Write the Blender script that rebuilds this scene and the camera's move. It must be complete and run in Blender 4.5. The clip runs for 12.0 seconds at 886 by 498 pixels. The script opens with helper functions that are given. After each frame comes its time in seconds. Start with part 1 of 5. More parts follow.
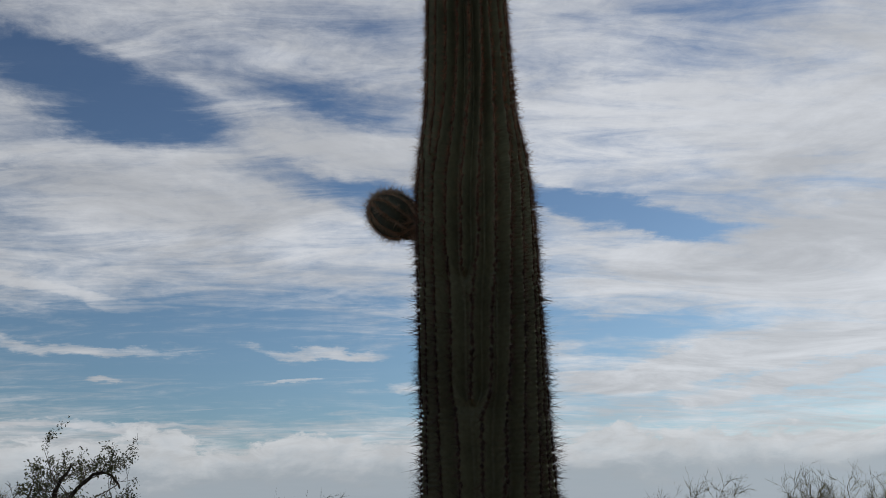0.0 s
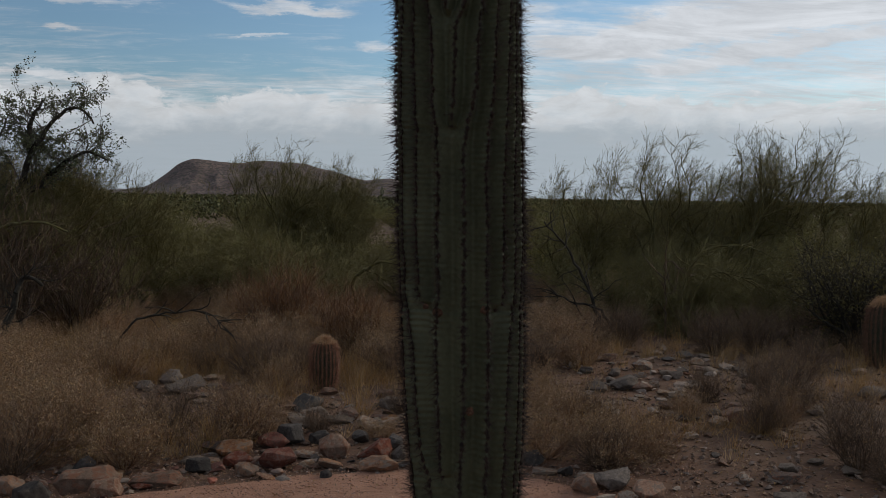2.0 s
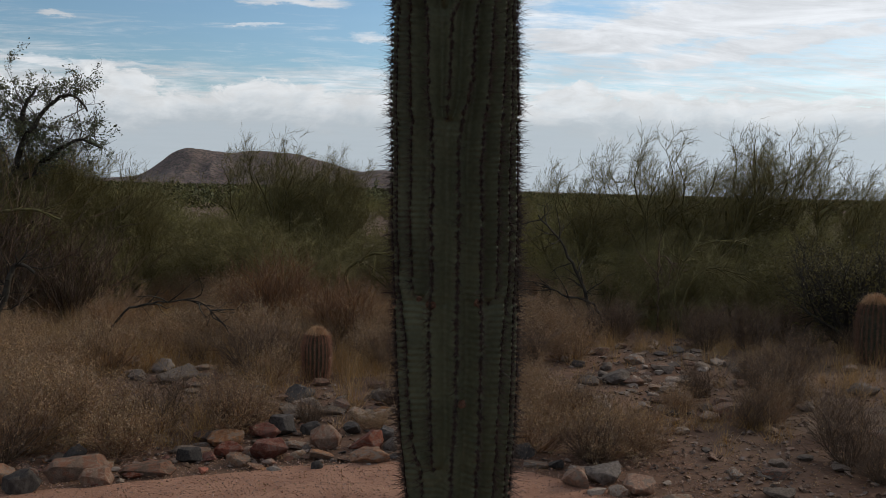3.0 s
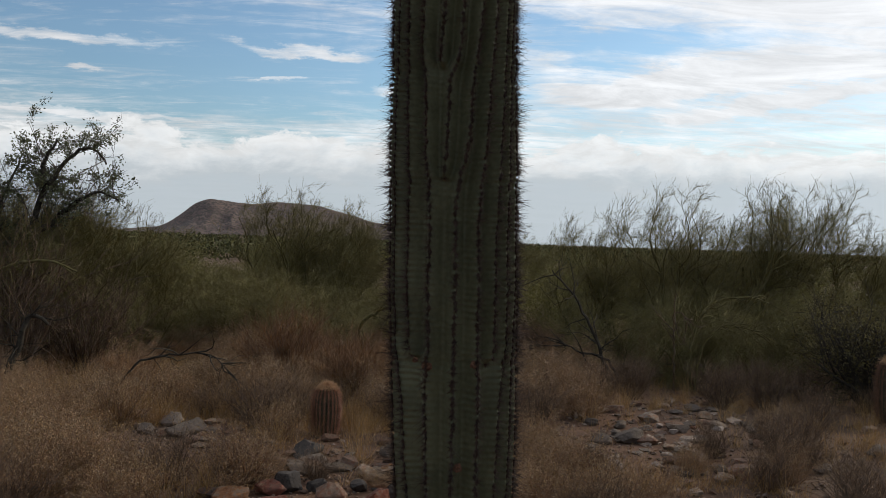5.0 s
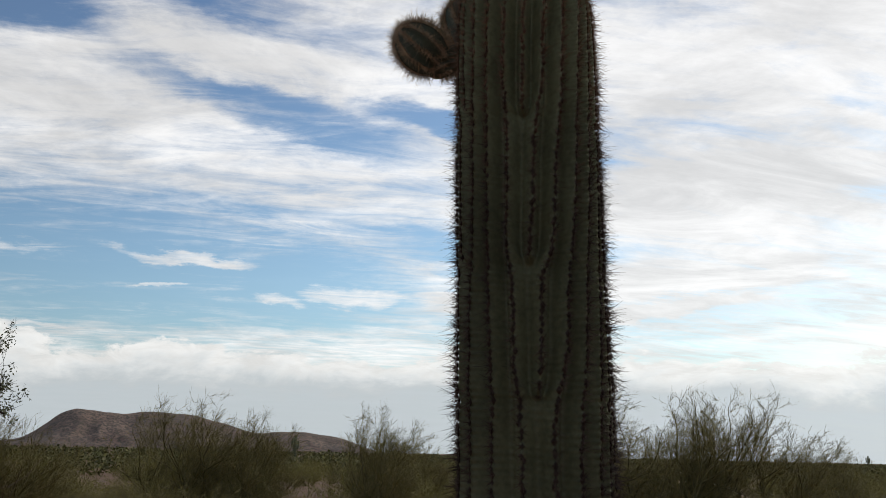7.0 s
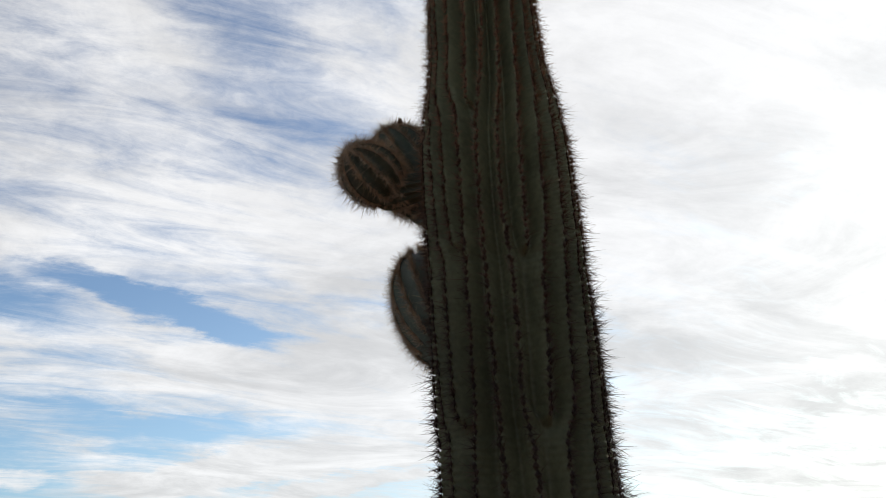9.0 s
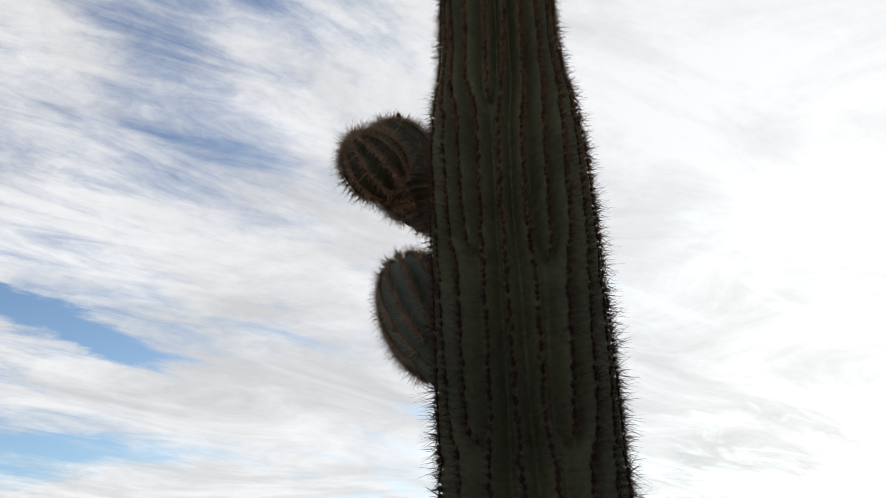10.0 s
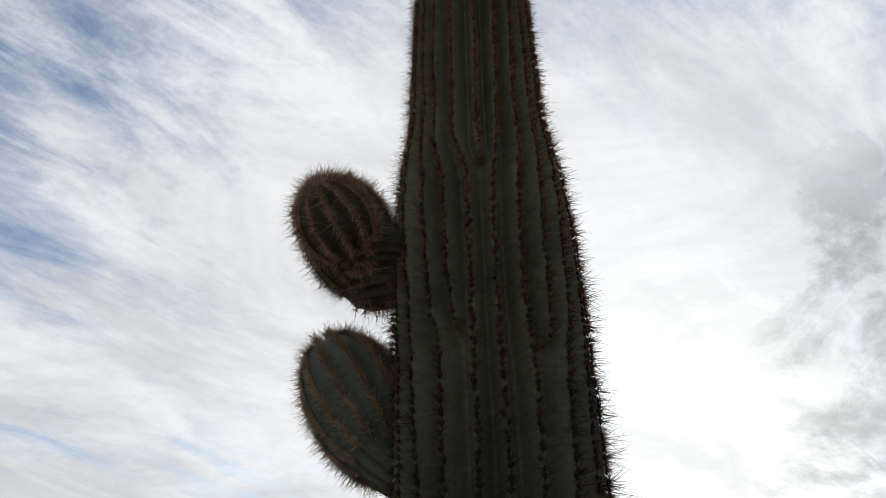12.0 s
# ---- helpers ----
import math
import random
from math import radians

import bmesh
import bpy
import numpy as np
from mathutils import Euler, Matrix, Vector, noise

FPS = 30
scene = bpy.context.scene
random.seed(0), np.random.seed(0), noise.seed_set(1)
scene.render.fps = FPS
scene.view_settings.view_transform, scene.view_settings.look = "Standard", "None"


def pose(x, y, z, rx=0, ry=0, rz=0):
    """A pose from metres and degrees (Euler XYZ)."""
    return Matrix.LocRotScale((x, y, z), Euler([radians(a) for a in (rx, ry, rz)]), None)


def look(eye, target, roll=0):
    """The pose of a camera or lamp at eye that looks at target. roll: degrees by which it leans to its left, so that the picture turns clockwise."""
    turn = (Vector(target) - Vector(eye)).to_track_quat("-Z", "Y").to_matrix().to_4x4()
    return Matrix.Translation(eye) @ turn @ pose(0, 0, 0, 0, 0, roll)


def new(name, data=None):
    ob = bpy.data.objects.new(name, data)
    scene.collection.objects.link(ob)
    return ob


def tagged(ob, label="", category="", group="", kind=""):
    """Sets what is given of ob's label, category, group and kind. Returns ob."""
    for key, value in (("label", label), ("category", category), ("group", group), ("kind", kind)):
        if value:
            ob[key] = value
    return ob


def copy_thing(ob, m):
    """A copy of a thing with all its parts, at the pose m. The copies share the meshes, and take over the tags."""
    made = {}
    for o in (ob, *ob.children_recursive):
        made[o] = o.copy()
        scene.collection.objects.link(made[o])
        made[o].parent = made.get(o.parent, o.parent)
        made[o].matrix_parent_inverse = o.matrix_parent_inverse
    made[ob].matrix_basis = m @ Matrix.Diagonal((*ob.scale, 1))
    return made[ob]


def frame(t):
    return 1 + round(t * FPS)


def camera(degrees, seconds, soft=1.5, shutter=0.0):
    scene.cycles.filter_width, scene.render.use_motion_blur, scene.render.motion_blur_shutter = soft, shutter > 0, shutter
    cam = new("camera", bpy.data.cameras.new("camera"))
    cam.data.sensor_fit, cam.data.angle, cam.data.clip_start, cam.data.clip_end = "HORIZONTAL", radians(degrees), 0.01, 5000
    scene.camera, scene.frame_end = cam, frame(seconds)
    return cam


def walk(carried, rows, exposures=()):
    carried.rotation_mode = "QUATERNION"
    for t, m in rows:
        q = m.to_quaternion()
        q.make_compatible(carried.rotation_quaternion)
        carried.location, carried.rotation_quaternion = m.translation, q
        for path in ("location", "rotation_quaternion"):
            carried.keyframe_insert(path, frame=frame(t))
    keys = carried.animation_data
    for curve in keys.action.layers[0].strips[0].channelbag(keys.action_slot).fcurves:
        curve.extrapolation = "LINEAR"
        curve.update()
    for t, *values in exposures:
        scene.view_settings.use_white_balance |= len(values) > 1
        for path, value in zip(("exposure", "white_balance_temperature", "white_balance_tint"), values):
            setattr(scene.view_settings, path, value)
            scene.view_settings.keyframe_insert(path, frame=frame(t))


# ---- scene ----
cam = camera(50.6, 12.0, soft=0.5)
PATH = [
    (0, (-0.039, 0.187, 1.788), (0.061, 2.093, 2.384), -0.9),
    (0.5, (-0.058, 0.139, 1.739), (0.046, 2.097, 2.132), -0.8),
    (1, (-0.07, 0.073, 1.691), (0.042, 2.06, 1.889), -0.6),
    (1.5, (-0.067, 0.075, 1.657), (0.071, 2.07, 1.691), 0.1),
    (2, (-0.065, 0.077, 1.627), (0.108, 2.067, 1.516), 0.8),
    (2.5, (-0.067, 0.079, 1.627), (0.117, 2.066, 1.499), 1.3),
    (4.5, (-0.025, 0.088, 1.638), (0.157, 2.077, 1.548), 1.8),
    (5, (-0.001, 0.098, 1.651), (0.142, 2.093, 1.634), 1.9),
    (5.5, (-0.084, 0.179, 1.654), (0.056, 2.172, 1.757), 2.1),
    (6, (-0.284, 0.301, 1.673), (-0.123, 2.279, 1.925), 2.0),
    (6.5, (-0.385, 0.485, 1.678), (-0.114, 2.434, 2.035), 1.9),
    (7, (-0.444, 0.659, 1.696), (-0.074, 2.577, 2.123), 1.3),
    (7.5, (-0.579, 0.793, 1.716), (-0.028, 2.638, 2.254), -0.1),
    (9.5, (-1.046, 1.414, 1.753), (0.0, 2.913, 2.564), -2.0),
    (10, (-1.07, 1.546, 1.755), (0.053, 2.976, 2.589), -1.0),
    (10.5, (-1.023, 1.677, 1.781), (0.179, 2.987, 2.698), -1.8),
    (11, (-1.045, 1.811, 1.79), (0.236, 2.974, 2.793), -1.2),
    (11.5, (-1.096, 1.943, 1.796), (0.252, 3.006, 2.822), -1.8),
    (12, (-1.089, 2.003, 1.795), (0.234, 3.051, 2.867), -0.5),
]
EXPOSURES = [(0.0, -0.32, 6500, 10), (1.5, -0.30, 6500, 10), (2.5, -0.02, 6550, 10), (4.5, 0.2, 6700, 10), (5.5, 0.27, 6800, 10), (6.5, 0.27, 6950, 10), (7.5, 0.27, 6950, 10), (9.5, 0.17, 6850, 10), (12.0, 0.11, 6850, 10)]
walk(cam, [(t, look(eye, target, roll)) for t, eye, target, roll in PATH], EXPOSURES)

# ---- world and sun ----
SUN_AZ, SUN_EL = 66.0, 25.0


def link_value(tree, sock, value):
    if isinstance(value, bpy.types.NodeSocket):
        tree.links.new(value, sock)
    else:
        sock.default_value = value


def math_node(tree, op, a, b=0.0, c=0.0, clamp=False):
    n = tree.nodes.new("ShaderNodeMath")
    n.operation, n.use_clamp = op, clamp
    for sock, value in zip(n.inputs, (a, b, c)):
        link_value(tree, sock, value)
    return n.outputs[0]


def ramp_range(tree, value, lo, hi, to_lo=0.0, to_hi=1.0, smooth=True):
    n = tree.nodes.new("ShaderNodeMapRange")
    n.interpolation_type = "SMOOTHSTEP" if smooth else "LINEAR"
    link_value(tree, n.inputs[0], value)
    for k, v in enumerate((lo, hi, to_lo, to_hi)):
        link_value(tree, n.inputs[1 + k], v)
    return n.outputs[0]


def mix_colour(tree, fac, a, b, blend="MIX"):
    n = tree.nodes.new("ShaderNodeMix")
    n.data_type, n.blend_type = "RGBA", blend
    for sock, value in ((n.inputs[0], fac), (n.inputs[6], a), (n.inputs[7], b)):
        if isinstance(value, tuple) and len(value) == 3:
            value = (*value, 1.0)
        link_value(tree, sock, value)
    return n.outputs[2]


def mix_value(tree, fac, a, b):
    n = tree.nodes.new("ShaderNodeMix")
    for sock, value in zip(n.inputs[:1] + n.inputs[2:4], (fac, a, b)):
        link_value(tree, sock, value)
    return n.outputs[0]


def noise_value(tree, vec, scale, detail=4.0, rough=0.5, distort=0.0):
    n = tree.nodes.new("ShaderNodeTexNoise")
    link_value(tree, n.inputs["Vector"], vec)
    for key, v in (("Scale", scale), ("Detail", detail), ("Roughness", rough), ("Distortion", distort)):
        n.inputs[key].default_value = v
    return n.outputs["Fac"]


def mapped(tree, vec, loc=(0, 0, 0), turn=0.0, scale=(1, 1, 1), kind="POINT"):
    n = tree.nodes.new("ShaderNodeMapping")
    n.vector_type = kind
    link_value(tree, n.inputs["Vector"], vec)
    n.inputs["Location"].default_value = loc
    n.inputs["Rotation"].default_value = (0, 0, radians(turn))
    n.inputs["Scale"].default_value = scale
    return n.outputs["Vector"]


def joined(tree, x, y, z=0.0):
    n = tree.nodes.new("ShaderNodeCombineXYZ")
    for sock, value in zip(n.inputs, (x, y, z)):
        link_value(tree, sock, value)
    return n.outputs[0]


def blob(tree, sky_place, az, el, half_az, half_el, turn, strength):
    """A soft ellipse of more or less cloud, round a direction in degrees."""
    v = mapped(tree, sky_place, (az, el, 0), turn, (half_az, half_el, 1), "TEXTURE")
    n = tree.nodes.new("ShaderNodeVectorMath")
    n.operation = "DOT_PRODUCT"
    tree.links.new(v, n.inputs[0]), tree.links.new(v, n.inputs[1])
    return ramp_range(tree, n.outputs["Value"], 0.0, 1.6, strength, 0.0)


def build_world():
    world = bpy.data.worlds.new("desert_sky")
    scene.world = world
    world.use_nodes = True
    t = world.node_tree
    t.nodes.clear()
    coord = t.nodes.new("ShaderNodeTexCoord").outputs["Generated"]
    sep = t.nodes.new("ShaderNodeSeparateXYZ")
    t.links.new(coord, sep.inputs[0])
    x, y, z = sep.outputs
    az = math_node(t, "MULTIPLY", math_node(t, "ARCTAN2", x, y), 180 / math.pi)
    el = math_node(t, "MULTIPLY", math_node(t, "ARCSINE", z), 180 / math.pi)
    up = math_node(t, "ADD", math_node(t, "MAXIMUM", z, 0.0), 0.10)
    sheet = joined(t, math_node(t, "DIVIDE", x, up), math_node(t, "DIVIDE", y, up), 0.0)
    raw = joined(t, az, el, 0.0)
    # the edges of gaps and banks are ragged: bend the directions a little
    wob = t.nodes.new("ShaderNodeTexNoise")
    t.links.new(mapped(t, raw, scale=(0.10, 0.28, 1)), wob.inputs["Vector"])
    wob.inputs["Scale"].default_value, wob.inputs["Detail"].default_value = 1.0, 7.0
    wob.inputs["Roughness"].default_value = 0.62
    bend = t.nodes.new("ShaderNodeVectorMath")
    bend.operation = "MULTIPLY_ADD"
    t.links.new(wob.outputs["Color"], bend.inputs[0])
    bend.inputs[1].default_value = (9.0, 4.2, 0)
    t.links.new(raw, bend.inputs[2])
    shift = t.nodes.new("ShaderNodeVectorMath")
    shift.operation = "SUBTRACT"
    t.links.new(bend.outputs[0], shift.inputs[0])
    shift.inputs[1].default_value = (4.5, 2.1, 0)
    place = shift.outputs[0]

    sky = t.nodes.new("ShaderNodeTexSky")
    sky.sky_type, sky.sun_disc = "NISHITA", False
    sky.sun_elevation, sky.sun_rotation = radians(SUN_EL), radians(SUN_AZ)
    sky.air_density, sky.dust_density, sky.ozone_density = 1.0, 1.3, 1.4
    blue = mix_colour(t, 1.0, sky.outputs[0], mix_colour(t, ramp_range(t, el, 9.0, 30.0), (0.084, 0.108, 0.124), (0.056, 0.076, 0.098)), "MULTIPLY")

    # cloud light: brighter towards the sun behind it
    sun_way = Vector((math.sin(radians(SUN_AZ)) * math.cos(radians(SUN_EL)), math.cos(radians(SUN_AZ)) * math.cos(radians(SUN_EL)), math.sin(radians(SUN_EL))))
    dot = t.nodes.new("ShaderNodeVectorMath")
    dot.operation = "DOT_PRODUCT"
    t.links.new(coord, dot.inputs[0])
    dot.inputs[1].default_value = sun_way
    near = math_node(t, "MAXIMUM", dot.outputs["Value"], 0.0)
    side = ramp_range(t, dot.outputs["Value"], -0.1, 0.62, 0.80, 1.0)
    blue = mix_colour(t, 1.0, blue, joined(t, side, side, side), "MULTIPLY")

    # high streaked cloud
    broad = noise_value(t, mapped(t, sheet, (3.1, 0.4, 0), 12, (0.7, 1.6, 1)), 1.1, 9.0, 0.62, 1.0)
    fibre = noise_value(t, mapped(t, sheet, (0.3, 2.4, 0), 16, (1.5, 4.6, 1)), 1.7, 10.0, 0.63, 1.2)
    wisp = noise_value(t, mapped(t, sheet, (5.3, 1.7, 0), 18, (5.0, 15.0, 1)), 1.5, 9.0, 0.68, 1.4)
    fluff = noise_value(t, mapped(t, raw, (1.5, 3.0, 0), scale=(0.55, 1.1, 1)), 1.0, 8.0, 0.68, 0.6)
    cover = math_node(t, "ADD", math_node(t, "MULTIPLY", broad, 0.40), math_node(t, "MULTIPLY", fibre, 0.50))
    cover = math_node(t, "ADD", cover, math_node(t, "ADD", math_node(t, "MULTIPLY_ADD", wisp, 0.07, 0.035), math_node(t, "MULTIPLY_ADD", fluff, 0.12, -0.08)))
    def bare(*g):
        """Thinner (-) or thicker (+) cloud round a direction."""
        nonlocal cover
        cover = math_node(t, "ADD", cover, blob(t, place, *g[:5], g[5] * (0.72 if g[5] < 0 else 0.8)))

    # deep blue openings high up
    bare(-20, 25.6, 9.0, 2.4, -10, -0.34), bare(-4, 26.4, 8.0, 1.1, -6, -0.12)
    bare(-8, 32.0, 8.0, 2.0, -12, -0.07), bare(26, 41.0, 12.0, 6.0, -15, -0.13), bare(20, 32.5, 8.0, 3.4, -25, -0.12), bare(15, 38.0, 9.0, 3.6, -25, -0.14)
    # long openings half way up
    bare(0.5, 20.0, 9.0, 1.3, -12, -0.24), bare(15, 18.8, 9.0, 1.0, -11, -0.34), bare(19, 17.2, 5.0, 0.8, -18, -0.16)
    bare(38.5, 19.0, 4.5, 0.7, -22, -0.18), bare(34, 22.0, 5.0, 0.6, -24, -0.12), bare(39, 14.6, 5.0, 1.2, -16, -0.18), bare(37, 17.8, 3.0, 0.6, -16, -0.10)
    # clear air over the low bank
    bare(-12, 10.6, 18.0, 4.4, 0, -0.28), bare(4, 9.5, 6.0, 2.5, 0, -0.20), bare(13, 12.2, 8.0, 1.2, -4, -0.28), bare(20, 7.4, 14.0, 1.0, 0, -0.07), bare(25, 31.0, 5.0, 1.4, -10, -0.04)
    # thicker sheets
    bare(-15, 20.0, 14.0, 3.0, -6, 0.14), bare(-2, 23.2, 14.0, 1.5, -8, 0.14), bare(20, 24.0, 14.0, 3.0, -8, 0.12), bare(25, 15.4, 13.0, 2.4, 0, 0.18), bare(12, 33.0, 7.0, 4.0, -25, 0.05), bare(58, 28.0, 34.0, 19.0, 0, 0.20)
    # flat streaks and small puffs low down
    bare(-18.5, 11.3, 6.5, 0.42, -2, 0.30), bare(-5, 11.5, 4.2, 0.36, -1, 0.30), bare(-20, 14.2, 8.0, 0.5, -5, 0.16), bare(-18, 6.6, 8.0, 0.3, 0, 0.20)
    bare(0.8, 8.7, 1.6, 0.4, 0, 0.30), bare(-6, 9.4, 1.5, 0.2, 0, 0.24), bare(-17, 9.2, 1.0, 0.25, 0, 0.26), bare(5, 9.4, 3.4, 0.6, 0, 0.28)
    bare(21, 10.0, 11.0, 0.9, 4, 0.34), bare(24, 8.6, 7.0, 0.5, 5, 0.28), bare(26, 11.2, 8.0, 1.6, 2, 0.14)
    cover = math_node(t, "ADD", cover, ramp_range(t, y, -0.4, 0.35, -0.09, 0.0))
    veil = ramp_range(t, cover, 0.28, 0.63)

    # low bank over the horizon
    tops = noise_value(t, mapped(t, raw, (4, 0, 0), scale=(0.11, 0.22, 1)), 1.0, 7.0, 0.62, 0.4)
    line = math_node(t, "MULTIPLY_ADD", tops, 6.5, 2.6)
    puffs = noise_value(t, mapped(t, raw, scale=(0.42, 1.1, 1)), 1.0, 7.0, 0.64, 0.5)
    line = math_node(t, "MULTIPLY_ADD", puffs, 2.4, math_node(t, "SUBTRACT", line, 1.2))
    bank = ramp_range(t, math_node(t, "SUBTRACT", line, el), -0.15, 0.35)
    deep = ramp_range(t, math_node(t, "SUBTRACT", line, el), 0.2, 3.2)

    glow = math_node(t, "ADD", math_node(t, "MULTIPLY", math_node(t, "POWER", near, 6.0), 0.03), math_node(t, "MULTIPLY", math_node(t, "POWER", near, 60.0), 0.20))
    grain = noise_value(t, mapped(t, sheet, (7, 1, 0), 14, (1.2, 2.0, 1)), 1.2, 8.0, 0.62, 0.8)
    body = ramp_range(t, grain, 0.3, 0.7, 0.57, 0.84)
    body = math_node(t, "MULTIPLY", body, math_node(t, "ADD", ramp_range(t, wisp, 0.3, 0.7, 0.485, 0.52), ramp_range(t, fluff, 0.3, 0.7, 0.48, 0.52)))
    lit = math_node(t, "ADD", math_node(t, "MULTIPLY", body, ramp_range(t, dot.outputs["Value"], -0.1, 0.62, 0.86, 1.03)), glow)
    # heavier grey cloud beside the sun
    heavy = noise_value(t, mapped(t, raw, (2, 5, 0), scale=(0.12, 0.16, 1)), 1.0, 10.0, 0.66, 0.5)
    heavy = math_node(t, "MINIMUM", math_node(t, "MULTIPLY_ADD", heavy, 1.7, -0.35), 0.65)
    heavy = math_node(t, "ADD", heavy, math_node(t, "ADD", blob(t, place, 82, 26, 10, 10, 0, 0.34), blob(t, place, 78, 17.5, 9, 3, 0, 0.34)))
    heavy = ramp_range(t, heavy, 0.66, 1.02, 1.0, 0.55)
    lit = math_node(t, "MULTIPLY", math_node(t, "MINIMUM", lit, 0.88), heavy)
    white = mix_colour(t, 1.0, joined(t, lit, lit, lit), (0.97, 1.0, 1.05), "MULTIPLY")
    out = mix_colour(t, math_node(t, "MULTIPLY_ADD", veil, 0.90, 0.03), blue, white)
    bank_light = ramp_range(t, deep, 0.0, 0.9, 0.69, 0.48)
    soft_puff = mix_value(t, deep, ramp_range(t, puffs, 0.25, 0.75, 0.84, 1.12), 0.98)
    bank_light = math_node(t, "MULTIPLY", bank_light, soft_puff)
    bank_light = math_node(t, "ADD", bank_light, math_node(t, "MULTIPLY_ADD", math_node(t, "POWER", near, 3.0), 0.13, math_node(t, "MULTIPLY", glow, 0.5)))
    grey = mix_colour(t, 1.0, joined(t, bank_light, bank_light, bank_light), mix_colour(t, deep, (0.96, 1.0, 1.04), (0.87, 1.0, 1.12)), "MULTIPLY")
    out = mix_colour(t, math_node(t, "MULTIPLY", bank, 0.95), out, grey)
    back = t.nodes.new("ShaderNodeBackground")
    t.links.new(out, back.inputs[0])
    back.inputs[1].default_value = 1.0
    t.links.new(back.outputs[0], t.nodes.new("ShaderNodeOutputWorld").inputs[0])


build_world()
sun = new("sun", bpy.data.lights.new("sun", "SUN"))
sun.data.energy, sun.data.angle, sun.data.color = 1.4, radians(8), (1.0, 0.88, 0.72)
sun.matrix_world = look((0, 0, 0), (-math.sin(radians(SUN_AZ)) * math.cos(radians(SUN_EL)), -math.cos(radians(SUN_AZ)) * math.cos(radians(SUN_EL)), -math.sin(radians(SUN_EL))))


# ---- materials ----
def material(name, dark, light, rough=0.8, scale=8.0, fine=60.0, bump=0.3, bump_dist=0.004, vary=0.0, extra=None, spec=0.3, through_light=0.0):
    """A base of two colours mixed by noise at two scales, with bump, and shifts from object to object or piece to piece."""
    m = bpy.data.materials.new(name)
    m.use_nodes = True
    t = m.node_tree
    bsdf = t.nodes["Principled BSDF"]
    coord = t.nodes.new("ShaderNodeTexCoord").outputs["Object"]
    big = noise_value(t, coord, scale, 5.0, 0.6)
    small = noise_value(t, coord, fine, 4.0, 0.6)
    both = math_node(t, "ADD", math_node(t, "MULTIPLY", big, 0.6), math_node(t, "MULTIPLY", small, 0.4))
    colour = mix_colour(t, ramp_range(t, both, 0.34, 0.66), dark, light)
    if vary:
        geo = t.nodes.new("ShaderNodeNewGeometry").outputs["Random Per Island"]
        info = t.nodes.new("ShaderNodeObjectInfo").outputs["Random"]
        rnd = math_node(t, "FRACT", math_node(t, "ADD", geo, info))
        hsv = t.nodes.new("ShaderNodeHueSaturation")
        link_value(t, hsv.inputs["Value"], ramp_range(t, rnd, 0, 1, 1 - vary, 1 + vary, False))
        link_value(t, hsv.inputs["Saturation"], ramp_range(t, math_node(t, "FRACT", math_node(t, "MULTIPLY", rnd, 7.3)), 0, 1, 1 - vary * 0.6, 1 + vary * 0.4, False))
        t.links.new(colour, hsv.inputs["Color"])
        colour = hsv.outputs[0]
    if extra:
        colour = extra(t, coord, colour)
    t.links.new(colour, bsdf.inputs["Base Color"])
    bsdf.inputs["Roughness"].default_value = rough
    bsdf.inputs["Specular IOR Level"].default_value = spec
    if bump:
        b = t.nodes.new("ShaderNodeBump")
        b.inputs["Strength"].default_value, b.inputs["Distance"].default_value = bump, bump_dist
        t.links.new(both, b.inputs["Height"])
        t.links.new(b.outputs[0], bsdf.inputs["Normal"])
    if through_light:
        thin = t.nodes.new("ShaderNodeBsdfTranslucent")
        t.links.new(colour, thin.inputs[0])
        mix = t.nodes.new("ShaderNodeMixShader")
        mix.inputs[0].default_value = through_light
        t.links.new(bsdf.outputs[0], mix.inputs[1]), t.links.new(thin.outputs[0], mix.inputs[2])
        t.links.new(mix.outputs[0], t.nodes["Material Output"].inputs[0])
    return m


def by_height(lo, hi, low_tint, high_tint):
    """A tint that changes with height along the plant, from low_tint to high_tint."""
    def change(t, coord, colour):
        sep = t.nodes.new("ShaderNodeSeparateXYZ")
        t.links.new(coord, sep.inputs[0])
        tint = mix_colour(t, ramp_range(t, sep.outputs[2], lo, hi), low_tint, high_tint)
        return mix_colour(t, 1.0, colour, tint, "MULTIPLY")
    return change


# trunk skin grows paler between 2.1 and 2.9 m up
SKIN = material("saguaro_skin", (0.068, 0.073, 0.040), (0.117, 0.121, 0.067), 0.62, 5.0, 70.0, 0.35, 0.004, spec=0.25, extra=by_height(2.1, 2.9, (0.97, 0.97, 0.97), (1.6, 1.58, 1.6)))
ARM_SKIN = material("arm_skin", (0.050, 0.062, 0.042), (0.082, 0.096, 0.066), 0.6, 8.0, 80.0, 0.3, 0.003, spec=0.25)
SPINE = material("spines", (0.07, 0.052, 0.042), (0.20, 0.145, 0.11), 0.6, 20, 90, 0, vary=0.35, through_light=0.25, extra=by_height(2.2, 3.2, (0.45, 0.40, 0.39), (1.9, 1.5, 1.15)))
ARM_SPINE = material("arm_spines", (0.33, 0.24, 0.155), (0.58, 0.45, 0.31), 0.6, 20, 90, 0, vary=0.35, through_light=0.25)
AREOLE = material("areole_wool", (0.035, 0.025, 0.021), (0.09, 0.062, 0.046), 0.95, 40, 200, 0.5, 0.003, vary=0.25, extra=by_height(2.2, 3.3, (0.55, 0.48, 0.46), (1.7, 1.35, 1.05)))
PALE_WOOL = material("pale_wool", (0.20, 0.155, 0.105), (0.34, 0.27, 0.19), 0.95, 40, 200, 0.5, 0.003, vary=0.25)
